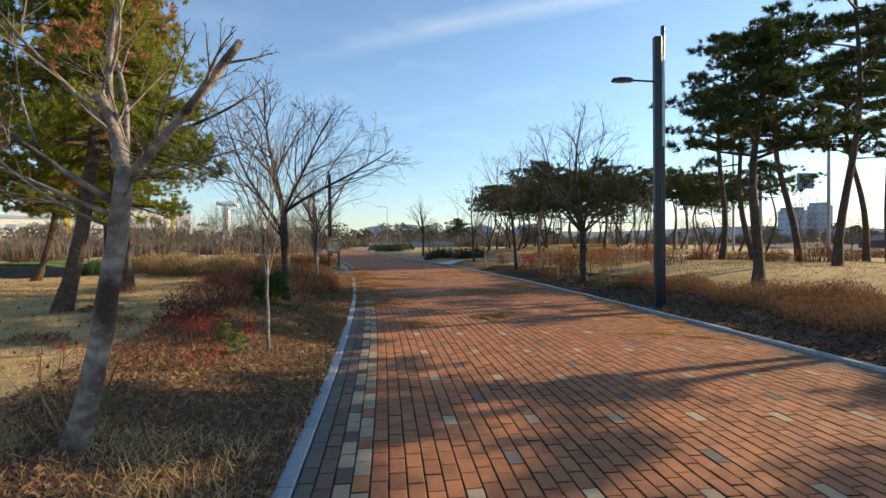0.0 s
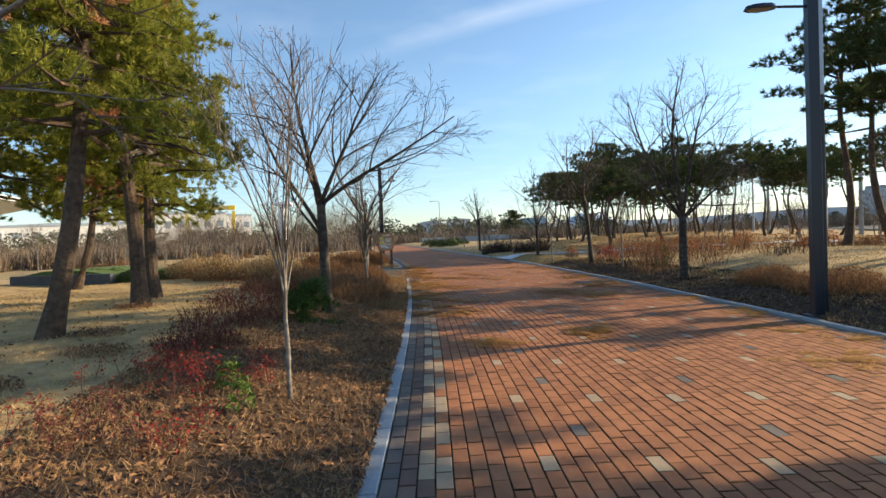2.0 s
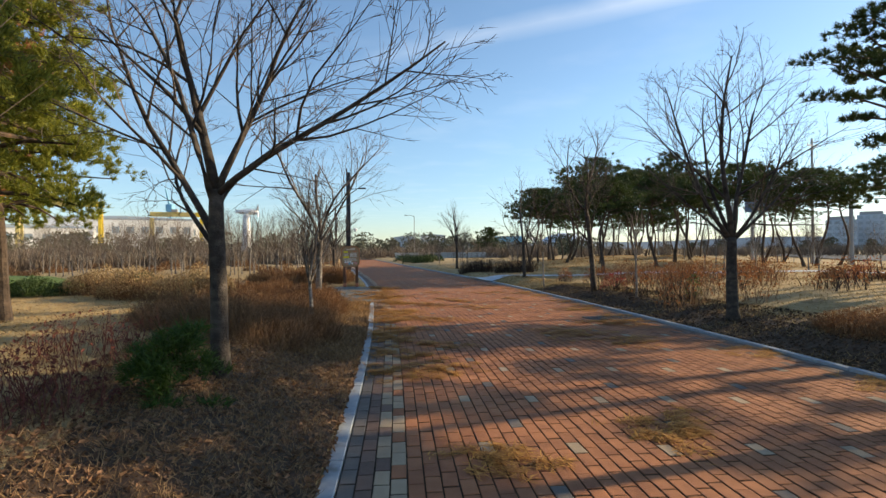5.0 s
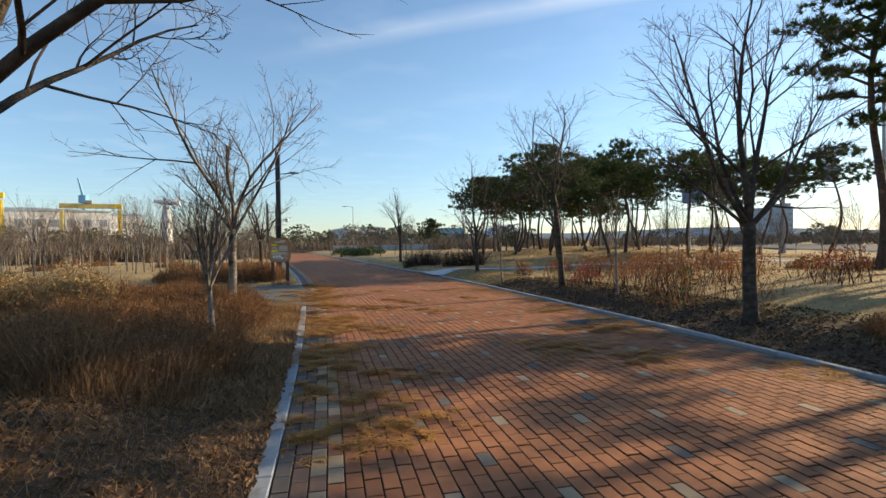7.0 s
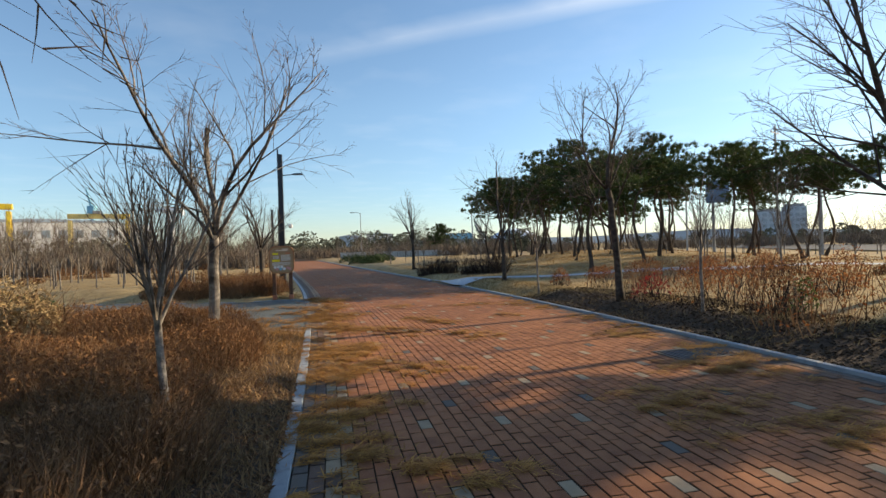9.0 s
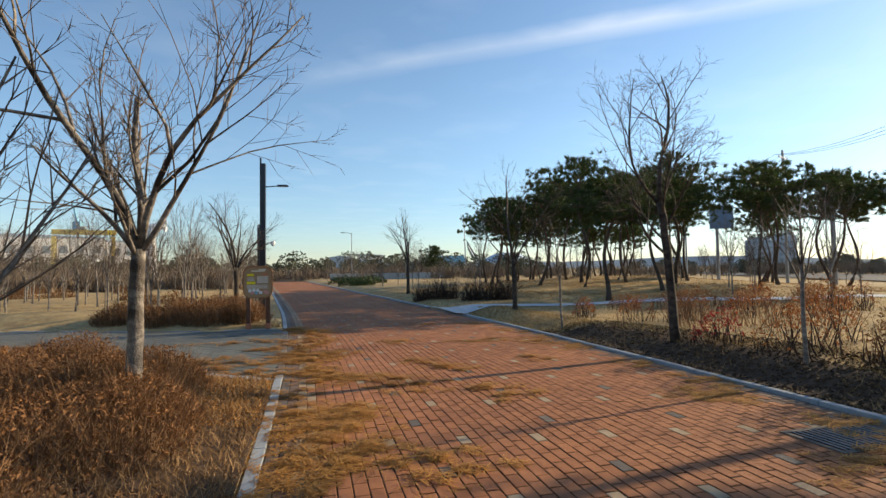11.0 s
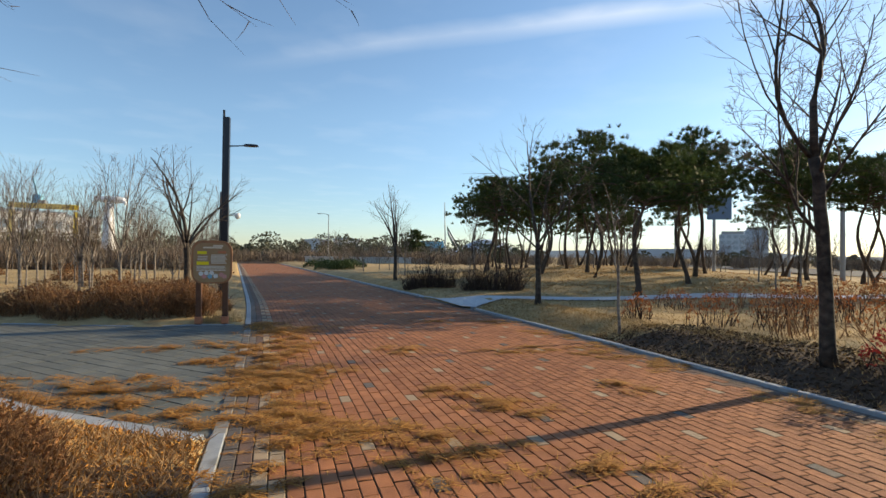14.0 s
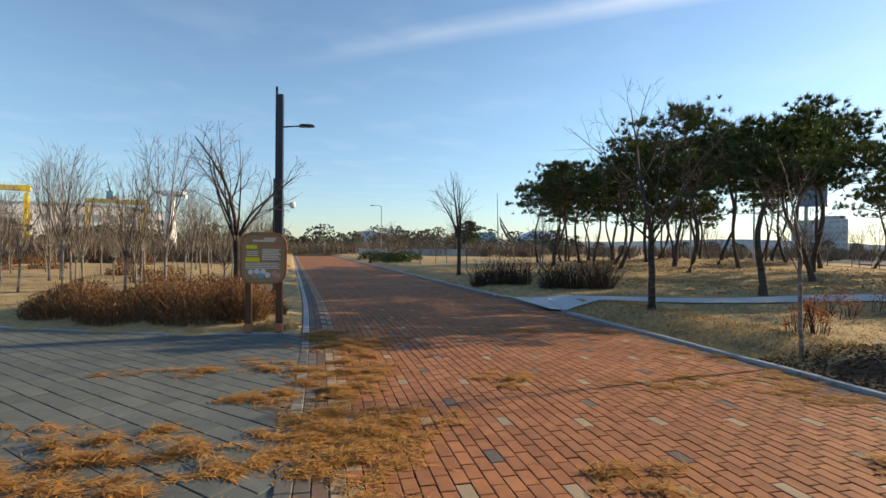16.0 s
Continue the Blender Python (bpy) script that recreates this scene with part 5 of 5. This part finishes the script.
def young_row_tree(seed, height, fork_at):
    return bare_tree("young_tree", "slim bare young tree in the plantation rows", 0, -60, height, fork_at, 0.029, seed, limbs=7, spread=0.45, depth=2, many=(0, 4, 6, 4), bark=M_PALEBARK, rise=0.1, fork=0.7, group="young plantation trees", z=0)


row_trees = [young_row_tree(900 + k, 2.5 + 0.3 * k, 0.75 + 0.12 * k) for k in range(4)]
plant_rng = random.Random(31)
spots = []
for j in range(9):
    for i in range(13):
        x = -9.5 - i * 2.6 - j * 0.7 + plant_rng.uniform(-0.8, 0.8)
        y = 31.5 + j * 3.4 + i * 0.25 + plant_rng.uniform(-1.0, 1.0)
        if plant_rng.random() < 0.8 and x < float(left_edge(y)) - 1.5 and y > float(branch_back(x)) + 1.2:
            spots.append((x, y))
for i in range(44):
    x = plant_rng.uniform(-26, -8.5)
    spots.append((x, float(branch_back(x)) + plant_rng.uniform(2.2, 11)))
for i in range(44):
    x, y = plant_rng.uniform(9, 34), plant_rng.uniform(21, 62)
    if y < right_back(x) and y > right_front(x) - 0.5:
        y += 3
    spots.append((x, y))
for i in range(16):
    y = plant_rng.uniform(38, 80)
    spots.append((float(left_edge(y)) + PATH_W + plant_rng.uniform(1.0, 8), y))
for i in range(10):
    y = plant_rng.uniform(40, 80)
    spots.append((float(left_edge(y)) - plant_rng.uniform(1.0, 5), y))
for k, t in enumerate(row_trees):
    x, y = spots[k]
    t.matrix_world = pose(x, y, ground_z(x, y) - 0.05, 0, 0, 40 * k)
for i, (x, y) in enumerate(spots[4:]):
    s = plant_rng.uniform(0.8, 1.2)
    copy_thing(row_trees[i % 4], pose(x, y, ground_z(x, y) - 0.05, plant_rng.uniform(-3, 3), plant_rng.uniform(-3, 3), plant_rng.uniform(0, 360)) @ Matrix.Scale(s, 4))

# ---- far woods: clumps of scrub and evergreens round the horizon ----


def far_woods(name, label, material, n, d0, d1, h0, h1, a0, a1, per, seed, leaf, twiggy=False):
    fr = np.random.default_rng(seed)
    ang = np.radians(a0 + (a1 - a0) * fr.random(n))
    d = d0 + (d1 - d0) * fr.random(n)
    cx, cy = np.sin(ang) * d, 10 + np.cos(ang) * d
    h = h0 + (h1 - h0) * fr.random(n) ** 1.5
    pick = np.repeat(np.arange(n), per)
    m = len(pick)
    a, r = fr.random(m) * 6.283, np.sqrt(fr.random(m))
    u = fr.random(m)
    wide = h[pick] * 0.5 * np.sqrt(np.clip(1 - (2 * u - 0.9) ** 2 * 0.8, 0.05, 1))
    p = np.stack([cx[pick] + np.cos(a) * r * wide, cy[pick] + np.sin(a) * r * wide, h[pick] * (0.08 + 0.92 * u) - 0.15], 1)
    keep = np.abs(p[:, 0] - left_edge(p[:, 1]) - PATH_W / 2) > np.where(p[:, 1] < 96, PATH_W / 2 + 1, -1)
    if twiggy:
        p[:, 2] *= 0.45
        mesh = raw_mesh(name, *blades(fr, p[keep], 1.1, leaf, 0.35))
    else:
        mesh = raw_mesh(name, *flakes(fr, p[keep], leaf, 1.5))
    stuff(name, mesh, material, label, "woods")


far_woods("far_woods", "dark evergreen scrub along the horizon", M_FARWOOD, 260, 105, 150, 3.0, 6.0, -62, 14, 200, 1, 0.28)
far_woods("far_scrub", "brown leafless scrub in front of far woods", M_FARTWIG, 280, 78, 105, 2.0, 4.6, -62, 10, 130, 2, 0.035, True)
far_woods("near_scrub", "grey-brown leafless thicket behind plantation", M_FARTWIG, 300, 46, 80, 1.5, 3.0, -66, -15, 170, 3, 0.03, True)
far_woods("roadside_woods", "hazy evergreen trees beyond the road", M_FARWOOD, 60, 115, 180, 1.8, 4.0, 14, 70, 260, 4, 0.26)
far_woods("roadside_scrub", "grey-brown leafless scrub beyond the road", M_FARTWIG, 260, 84, 125, 1.6, 3.2, 12, 72, 110, 5, 0.035, True)

# ---- things far off on the left: cranes, halls, a small wind turbine ----


def gantry_crane(x, y, turn, span, height, label):
    root = thing("gantry_crane", label, "crane", (x, y, -0.3), turn, "shipyard cranes")
    beam = part("girder", Geo().box((-span / 2, -1.2, height - 2.4), (span / 2, 1.2, height), 0.2), M_CREAM_PAINT, root)
    part("girder_end", Geo().box((span * 0.36, -1.25, height - 2.45), (span / 2 + 0.1, 1.25, height + 0.05), 0.2), M_YELLOW, beam, "yellow girder end")
    part("trolley", Geo().box((-span * 0.1, -2.0, height), (span * 0.02, 2.0, height + 1.6), 0.2), M_GREYPOLE, beam)
    for sx in (-1, 1):
        for sy in (-1, 1):
            part("leg", Geo().tube([Vector((sx * span * 0.46, sy * 5, 0)), Vector((sx * span * 0.46, sy * 1.2, height - 3.4))], [0.9, 1.1], 4), M_YELLOW if sx > 0 else M_CREAM_PAINT, root)
    return root


def hall(x, y, turn, w, d, h, label, wall, bays=8):
    root = thing("factory_hall", label, "building", (x, y, -0.3), turn, "far factory halls")
    part("wall", Geo().box((-w / 2, -d / 2, 0), (w / 2, d / 2, h), 0.05), wall, root)
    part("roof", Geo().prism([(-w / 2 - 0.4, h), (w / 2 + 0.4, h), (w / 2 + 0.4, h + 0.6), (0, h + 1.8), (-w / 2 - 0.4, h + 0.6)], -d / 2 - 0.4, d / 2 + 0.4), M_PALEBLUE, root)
    for k in range(bays):
        x0 = -w / 2 + (k + 0.25) * w / bays
        win = part("window", Geo().box((x0, -d / 2 - 0.05, h * 0.62), (x0 + 0.5 * w / bays, -d / 2 + 0.05, h * 0.8)), M_GLASS, root)
        part("frame", Geo().box((x0 - 0.15, -d / 2 - 0.12, h * 0.6), (x0 + 0.5 * w / bays + 0.15, -d / 2 - 0.06, h * 0.62)), M_WHITE, win)
    return root


def far_place(azimuth, d, x0=-2.9, y0=17.8):
    a = radians(azimuth)
    return x0 + math.sin(a) * d, y0 + math.cos(a) * d


gantry_crane(*far_place(-41.2, 290), 30, 34, 27, "yellow shipyard gantry crane above the trees")
gantry_crane(*far_place(-31.5, 300), 25, 26, 24, "yellow shipyard gantry crane over white hall")
hall(*far_place(-36, 340), 33, 70, 40, 21, "long white factory hall behind the woods", M_WHITE, 10)
hall(*far_place(-31.5, 350), 30, 50, 30, 20, "white factory hall under the yellow crane", M_WHITE)
hall(*far_place(-44, 330), 40, 60, 40, 15, "white factory hall beside the crane", M_WHITE)
hall(*far_place(-7.2, 400), 8, 17, 20, 12, "grey factory hall on the horizon", M_PALEBLUE, 4)
hall(*far_place(-3.9, 400), 4, 20, 20, 13, "white factory hall on the horizon", M_WHITE, 5)

tower_crane = thing("slewing_crane", "pale blue slewing crane with raised jib", "crane", (*far_place(-31.9, 380), -0.3))
part("tower", Geo().tube([Vector((0, 0, 0)), Vector((0, 0, 34))], [1.6, 1.2], 4), M_BLUE, tower_crane)
part("cab", Geo().box((-2.5, -2, 30), (2.0, 2, 35), 0.3), M_BLUE, tower_crane)
part("jib", Geo().tube([Vector((-0.5, 0, 34)), Vector((-3.5, 0, 46))], [0.9, 0.4], 4), M_BLUE, tower_crane)

turbine = thing("wind_turbine", "small white ornamental wind turbine in the plantation", "turbine", (-31.5, 74.0, ground_z(-31.5, 74.0) - 0.1), 20)
part("tower", Geo().tube([Vector((0, 0, 0)), Vector((0, 0, 2.5)), Vector((0, 0, 6.6))], [0.78, 0.64, 0.4], 14), M_WHITE, turbine)
part("plinth", Geo().tube([Vector((0, 0, -0.1)), Vector((0, 0, 0.5))], [0.85, 0.8], 14), M_CLAYPAINT, turbine, "red round plinth")
nacelle = part("nacelle", Geo().tube([Vector((x, 0, 6.85)) for x in (-1.2, -0.8, 0.6, 1.3, 1.6)], [0.1, 0.32, 0.42, 0.34, 0.1], 10), M_WHITE, turbine)
part("tail_fin", Geo().prism([(-1.4, 6.65), (-0.75, 6.78), (-0.75, 6.92), (-1.4, 7.25)], -0.04, 0.04), M_WHITE, nacelle)
for k in range(3):
    a = radians(100 + 120 * k)
    tip = Vector((1.55, math.cos(a) * 1.1, 6.85 + math.sin(a) * 1.1))
    root_at = Vector((1.5, math.cos(a) * 0.12, 6.85 + math.sin(a) * 0.12))
    part("rotor_blade", Geo().tube([root_at, root_at.lerp(tip, 0.3), tip], [0.1, 0.2, 0.04], 4), M_WHITE, nacelle)

pavilion = thing("pavilion", "white canopy pavilion on steel columns in the park", "pavilion", (-21.5, 18.9, ground_z(-21.5, 18.9)), 25)
roof_geo = Geo()
roof_geo.v = [Vector(p) for p in ((-4, -2.4, 3.25), (3, -2.4, 3.25), (3, 2.4, 3.25), (-4, 2.4, 3.25), (-4, -2.4, 3.42), (3, -2.4, 3.42), (3, 2.4, 3.42), (-4, 2.4, 3.42), (-2.6, -1, 2.75), (1.6, -1, 2.75), (1.6, 1, 2.75), (-2.6, 1, 2.75))]
roof_geo.f = [(4, 5, 6, 7), (0, 1, 5, 4), (1, 2, 6, 5), (2, 3, 7, 6), (3, 0, 4, 7), (0, 8, 9, 1), (1, 9, 10, 2), (2, 10, 11, 3), (3, 11, 8, 0), (8, 11, 10, 9)]
part("canopy", roof_geo, M_WHITE, pavilion)
for cx in (-2.2, 1.3):
    part("column", Geo().tube([Vector((cx, 0, -0.2)), Vector((cx, 0, 4.3))], [0.16, 0.13], 12), M_WHITE, pavilion)
    for ex in (-3.4, 2.6):
        part("stay_cable", Geo().tube([Vector((cx, 0, 4.2)), Vector((ex, 0, 3.42))], [0.02, 0.02], 5), M_STEEL, pavilion)
planter = thing("planter", "low dark planter wall with green turf in it", "planter", (-16.0, 18.9, ground_z(-16, 18.9)), -6)
part("wall", Geo().box((-2.2, -0.12, -0.2), (2.2, 0.12, 0.38), 0.02), M_SLATE, planter)
part("turf", Geo().prism([(-2.15, 0.0), (2.15, 0.0), (2.15, 0.3), (0.8, 0.5), (-0.9, 0.52), (-2.15, 0.34)], 0.13, 3.0), M_TURF, planter, "mown green turf")

# ---- far off straight ahead: low wall, sail, tent roof, lamps ----
low_wall = thing("low_wall", "long low pale concrete wall beyond the lawn", "wall", (-3.5, 92, -0.3), -2)
part("wall", Geo().box((-10, -0.25, 0), (8, 0.25, 1.35), 0.03), M_CONCRETE, low_wall)
part("coping", Geo().box((-10.1, -0.32, 1.352), (8.1, 0.32, 1.47), 0.02), M_CONCRETE, low_wall)

sx, sy = far_place(8.0, 132)
sail = thing("shade_sail", "tall shade sail on a leaning mast", "canopy", (sx, sy, -0.2), -8)
sail.matrix_world = sail.matrix_world @ Matrix.Scale(1.26, 4)
part("mast", Geo().tube([Vector((-0.8, 0, 0)), Vector((-1.1, 0, 12.5))], [0.16, 0.09], 8), M_STEEL, sail)
part("strut", Geo().tube([Vector((3.2, 0, 0.2)), Vector((-0.3, 0, 6.4))], [0.14, 0.12], 8), M_WHITE, sail)
sg = Geo()
for i in range(9):
    u = i / 8
    top = Vector((-0.6 + 6.8 * u, 0.3, 6.8 * (1 - u) ** 2.0 + 1.0))
    low = Vector((-0.4 + 6.6 * u, 1.2, 5.0 * (1 - u) ** 3.0 + 0.75))
    sg.v += [top, low, low + Vector((0, 0.08, 0.02)), top + Vector((0, 0.08, 0.02))]
for i in range(8):
    for k in range(4):
        a, b = 4 * i + k, 4 * i + (k + 1) % 4
        sg.f.append((a, b, b + 4, a + 4))
part("membrane", sg, M_MEMBRANEDARK, sail, "grey-green stretched membrane")

tx, ty = far_place(12.2, 150)
tent = thing("tent_roof", "pale blue-white tent roof behind the grove", "canopy", (tx, ty, -0.2), -12)
tg = Geo()
for i in range(13):
    u = i / 12 * 2 - 1
    for j in range(7):
        w = j / 6 * 2 - 1
        tg.v.append(Vector((u * 11, w * 6, 1.6 + 5.2 * (1 - u * u) * (1 - 0.6 * w * w))))
tg.f = [(i * 7 + j, i * 7 + j + 1, i * 7 + j + 8, i * 7 + j + 7) for i in range(12) for j in range(6)]
part("membrane", tg, M_MEMBRANE, tent)
for px in (-10.5, -3.5, 3.5, 10.5):
    part("column", Geo().tube([Vector((px, -5.5, 0)), Vector((px, -5.5, 2.8))], [0.16, 0.16], 8), M_STEEL, tent)

bx, by = far_place(5.6, 160)
shed = thing("blue_shed", "small blue-roofed shed on the far lawn", "building", (bx, by, -0.2), -6)
part("wall", Geo().box((-4.5, -3, 0), (4.5, 3, 4.2), 0.05), M_GREYPOLE, shed)
part("roof", Geo().prism([(-5, 4.2), (5, 4.2), (4.4, 6.2), (-4.4, 6.2)], -3.3, 3.3), M_BLUE, shed)


def mast_lamp(x, y, height, turn, label):
    root = thing("street_lamp", label, "street lamp", (x, y, ground_z(x, y) - 0.1), turn, "far lamps")
    part("pole", Geo().tube([Vector((0, 0, 0)), Vector((0, 0, height))], [0.09, 0.055], 8), M_GREYPOLE, root)
    part("arm", Geo().tube([Vector((0, 0, height - 0.1)), Vector((-0.5, 0, height + 0.12)), Vector((-1.3, 0, height + 0.15))], [0.05, 0.04, 0.035], 6), M_GREYPOLE, root)
    part("lamp_head", Geo().box((-1.9, -0.13, height + 0.08), (-1.2, 0.13, height + 0.2), 0.03), M_GREYPOLE, root)
    return root


mast_lamp(-11.4, 104, 8.2, 0, "grey street lamp far along the path")
mast_lamp(20, 62, 8.5, 180, "grey street lamp beyond the grove")
street_lamp(-15.2, 60, 180, 5.8, "dark double-pole lamp far along the path")
bare_tree("pine_shaped_tree", "round dark tree on the far lawn", 0.9, 96, 4.6, 1.6, 0.12, 950, limbs=6, spread=0.9, depth=2)
pine("pine_tree", "low dark pine on the far lawn", 2.6, 92, 5.0, 0.35, 0.14, 951, (0.05, 0), 0.08, 26, 2.4, 220, (0.3, 0.04), pad_size=(0.7, 1.1))
for i, (x, y, rx) in enumerate([(-12.3, 62, 1.5), (-11.2, 59, 1.2), (-14.2, 70, 1.8), (-10.6, 66, 1.4)]):
    shrub("evergreen_shrub", "rounded dark green shrub beside the far path", x + 5.5, y, rx, 0.9, 0.9, 960 + i, M_GREENDARK, M_GREENDARK, 300, 900, 0.08, 0.4, 0.01)

# ---- right: road, signs, poles and wires, apartment blocks ----
road = thing("road", "grey asphalt road beyond the park's lawn", "road", kind="structure")
rg = Geo()
road_y = [-120, -40, 0, 30, 60, 100, 160, 260, 420]
for y in road_y:
    x = 27.5 + 0.16 * max(y, 0) + 0.0007 * max(y, 0) ** 2
    rg.v += [Vector((x, y, 0.12)), Vector((x + 17, y, 0.12))]
rg.f = [(2 * i, 2 * i + 1, 2 * i + 3, 2 * i + 2) for i in range(len(road_y) - 1)]
part("carriageway", rg, M_ASPHALT, road)


def gantry_sign(x, y, turn, height, arm, panel, material, label):
    root = thing("road_sign", label, "sign", (x, y, ground_z(x, y) - 0.2), turn)
    part("post", Geo().tube([Vector((0, 0, 0)), Vector((0, 0, height + 0.4))], [0.17, 0.13], 10), M_GREYPOLE, root)
    part("arm", Geo().tube([Vector((0, 0, height)), Vector((arm, 0, height + 0.15))], [0.09, 0.06], 8), M_GREYPOLE, root)
    part("arm", Geo().tube([Vector((0, 0, height - 0.7)), Vector((arm, 0, height - 0.5))], [0.07, 0.05], 8), M_GREYPOLE, root)
    part("panel", Geo().box((arm - panel[0], -0.16, height - panel[1] * 0.7), (arm, -0.1, height + panel[1] * 0.45), 0.02), material, root)
    return root


gantry_sign(29.8, 47.5, 11, 7.0, 5.8, (1.9, 1.3), M_SIGNBLUE, "overhead road sign on grey post, seen from behind")
gantry_sign(29.0, 60.2, -15, 6.8, 1.5, (2.2, 2.0), M_SIGNBLUE, "blue-grey road sign panel beyond the pines")
gantry_sign(30.5, 33.2, -40, 4.2, 1.6, (1.5, 1.2), M_SIGNGREEN, "green road sign on a pole at the road")


def utility_pole(x, y, height):
    root = thing("utility_pole", "grey concrete utility pole with cross-arm by the road", "pole", (x, y, ground_z(x, y) - 0.2), 35, "utility poles")
    part("pole", Geo().tube([Vector((0, 0, 0)), Vector((0, 0, height))], [0.13, 0.09], 10), M_GREYPOLE, root)
    part("crossarm", Geo().box((-0.9, -0.05, height - 0.7), (0.9, 0.05, height - 0.6), 0.01), M_STEEL, root)
    for k in (-0.8, 0.0, 0.8):
        part("insulator", Geo().tube([Vector((k, 0, height - 0.6)), Vector((k, 0, height - 0.42))], [0.05, 0.035], 6), M_WHITE, root)
    return root


pole_spots = [(26.5, 22, 10.5), (28.2, 37, 11), (30.3, 52.8, 11.5), (36, 78, 11.5), (46, 112, 11.5)]
for p in pole_spots:
    utility_pole(*p)
for k, dx in enumerate((-0.7, 0.0, 0.7)):
    wire = Geo()
    pts = []
    for (x0, y0, h0), (x1, y1, h1) in zip(pole_spots, pole_spots[1:]):
        for s in range(8):
            u = s / 8
            pts.append(Vector((x0 + (x1 - x0) * u + dx, y0 + (y1 - y0) * u, h0 + (h1 - h0) * u - 0.6 - 2.4 * u * (1 - u))))
    wire.tube(pts, [0.014] * len(pts), 4)
    stuff("power_cable", wire.mesh("power_cable"), M_POLE, "thin dark power cable between utility poles", "cable", "structure")


def apartment(x, y, turn, w, d, floors, label):
    root = thing("apartment_block", label, "building", (x, y, -0.3), turn, "far apartment blocks")
    h = floors * 2.9
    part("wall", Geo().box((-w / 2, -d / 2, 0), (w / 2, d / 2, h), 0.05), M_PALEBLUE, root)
    part("roof", Geo().box((-w / 2 + 1, -d / 2 + 1, h), (w / 2 - 1, d / 2 - 1, h + 1.6), 0.05), M_GREYPOLE, root)
    bays = 4
    for f in range(floors):
        for k in range(bays):
            x0 = -w / 2 + (k + 0.2) * w / bays
            part("window", Geo().box((x0, -d / 2 - 0.06, f * 2.9 + 0.9), (x0 + 0.6 * w / bays, -d / 2 + 0.02, f * 2.9 + 2.4)), M_GLASS, root)
    return root


apartment(*far_place(35.9, 310, -1.5, 10.1), -36, 12, 14, 5, "pale blue-grey apartment block beyond the road")
apartment(*far_place(37.9, 330, -1.5, 10.1), -36, 11, 14, 6, "pale apartment block with flat roof")

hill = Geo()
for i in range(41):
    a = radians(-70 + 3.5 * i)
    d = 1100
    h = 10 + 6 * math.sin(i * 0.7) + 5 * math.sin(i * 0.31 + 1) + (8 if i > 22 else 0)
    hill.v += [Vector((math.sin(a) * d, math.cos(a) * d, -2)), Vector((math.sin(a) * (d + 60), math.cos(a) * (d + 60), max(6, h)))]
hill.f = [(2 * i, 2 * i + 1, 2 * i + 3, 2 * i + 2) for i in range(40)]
stuff("backdrop_hills", hill.mesh("backdrop_hills"), M_HILL, "low hills on the horizon, distance haze in their blue-grey colour", "hills", "structure")

# ---- drain cover in the path's edge ----
drain = thing("drain_cover", "dark iron drain grating set in the paving edge", "drain", (2.32, 16.75, 0.0), 11)
for a, b in (((-0.5, -0.3), (0.5, -0.25)), ((-0.5, 0.25), (0.5, 0.3)), ((-0.5, -0.249), (-0.45, 0.249)), ((0.45, -0.249), (0.5, 0.249))):
    part("rim", Geo().box((*a, -0.02), (*b, 0.008), 0.002), M_CHAR, drain)
for k in range(14):
    x = -0.42 + k * 0.0635
    part("slat", Geo().box((x, -0.245, -0.01), (x + 0.035, 0.245, 0.008), 0.002), M_POLE, drain)


def parked_car(x, y, turn, paint, label):
    root = thing("car", label, "car", (x, y, 0.12), turn, "cars on the road")
    body = [(-2.1, 0.35), (2.1, 0.35), (2.15, 0.7), (1.9, 0.85), (1.1, 0.92), (-2.0, 0.95), (-2.12, 0.75)]
    part("body", Geo().prism(body, -0.85, 0.85), paint, root)
    cabin = [(-1.75, 0.95), (1.05, 0.93), (0.45, 1.38), (-1.2, 1.42)]
    cab = part("cabin", Geo().prism(cabin, -0.72, 0.72), M_GLASS, root)
    part("roof", Geo().prism([(-1.22, 1.4), (0.47, 1.37), (0.35, 1.45), (-1.1, 1.48)], -0.73, 0.73), paint, cab)
    for wx in (-1.3, 1.3):
        for wy in (-0.78, 0.78):
            wheel = part("wheel", Geo().tube([Vector((wx, wy - 0.1, 0.32)), Vector((wx, wy + 0.1, 0.32))], [0.32, 0.32], 14), M_POLE, root)
            part("rim", Geo().tube([Vector((wx, wy - 0.105, 0.32)), Vector((wx, wy + 0.105, 0.32))], [0.19, 0.19], 10), M_STEEL, wheel)
    return root


parked_car(33.5, 38, 80, M_CARBLUE, "dark blue car standing on the road")

# ---- single bricks on the stretch that is walked closest ----
brick_meshes = []
for k in range(4):
    me = raw_mesh("brick", brick_shape, brick_faces)
    me.materials.append(BRICK_MATS[k])
    brick_meshes.append(me)
for k, (x, y, z, turn, ax, ay) in near_bricks:
    ob = new("brick", brick_meshes[k])
    ob.parent = path
    ob.matrix_local = pose(x, y, z, math.degrees(ay), math.degrees(-ax), math.degrees(turn))
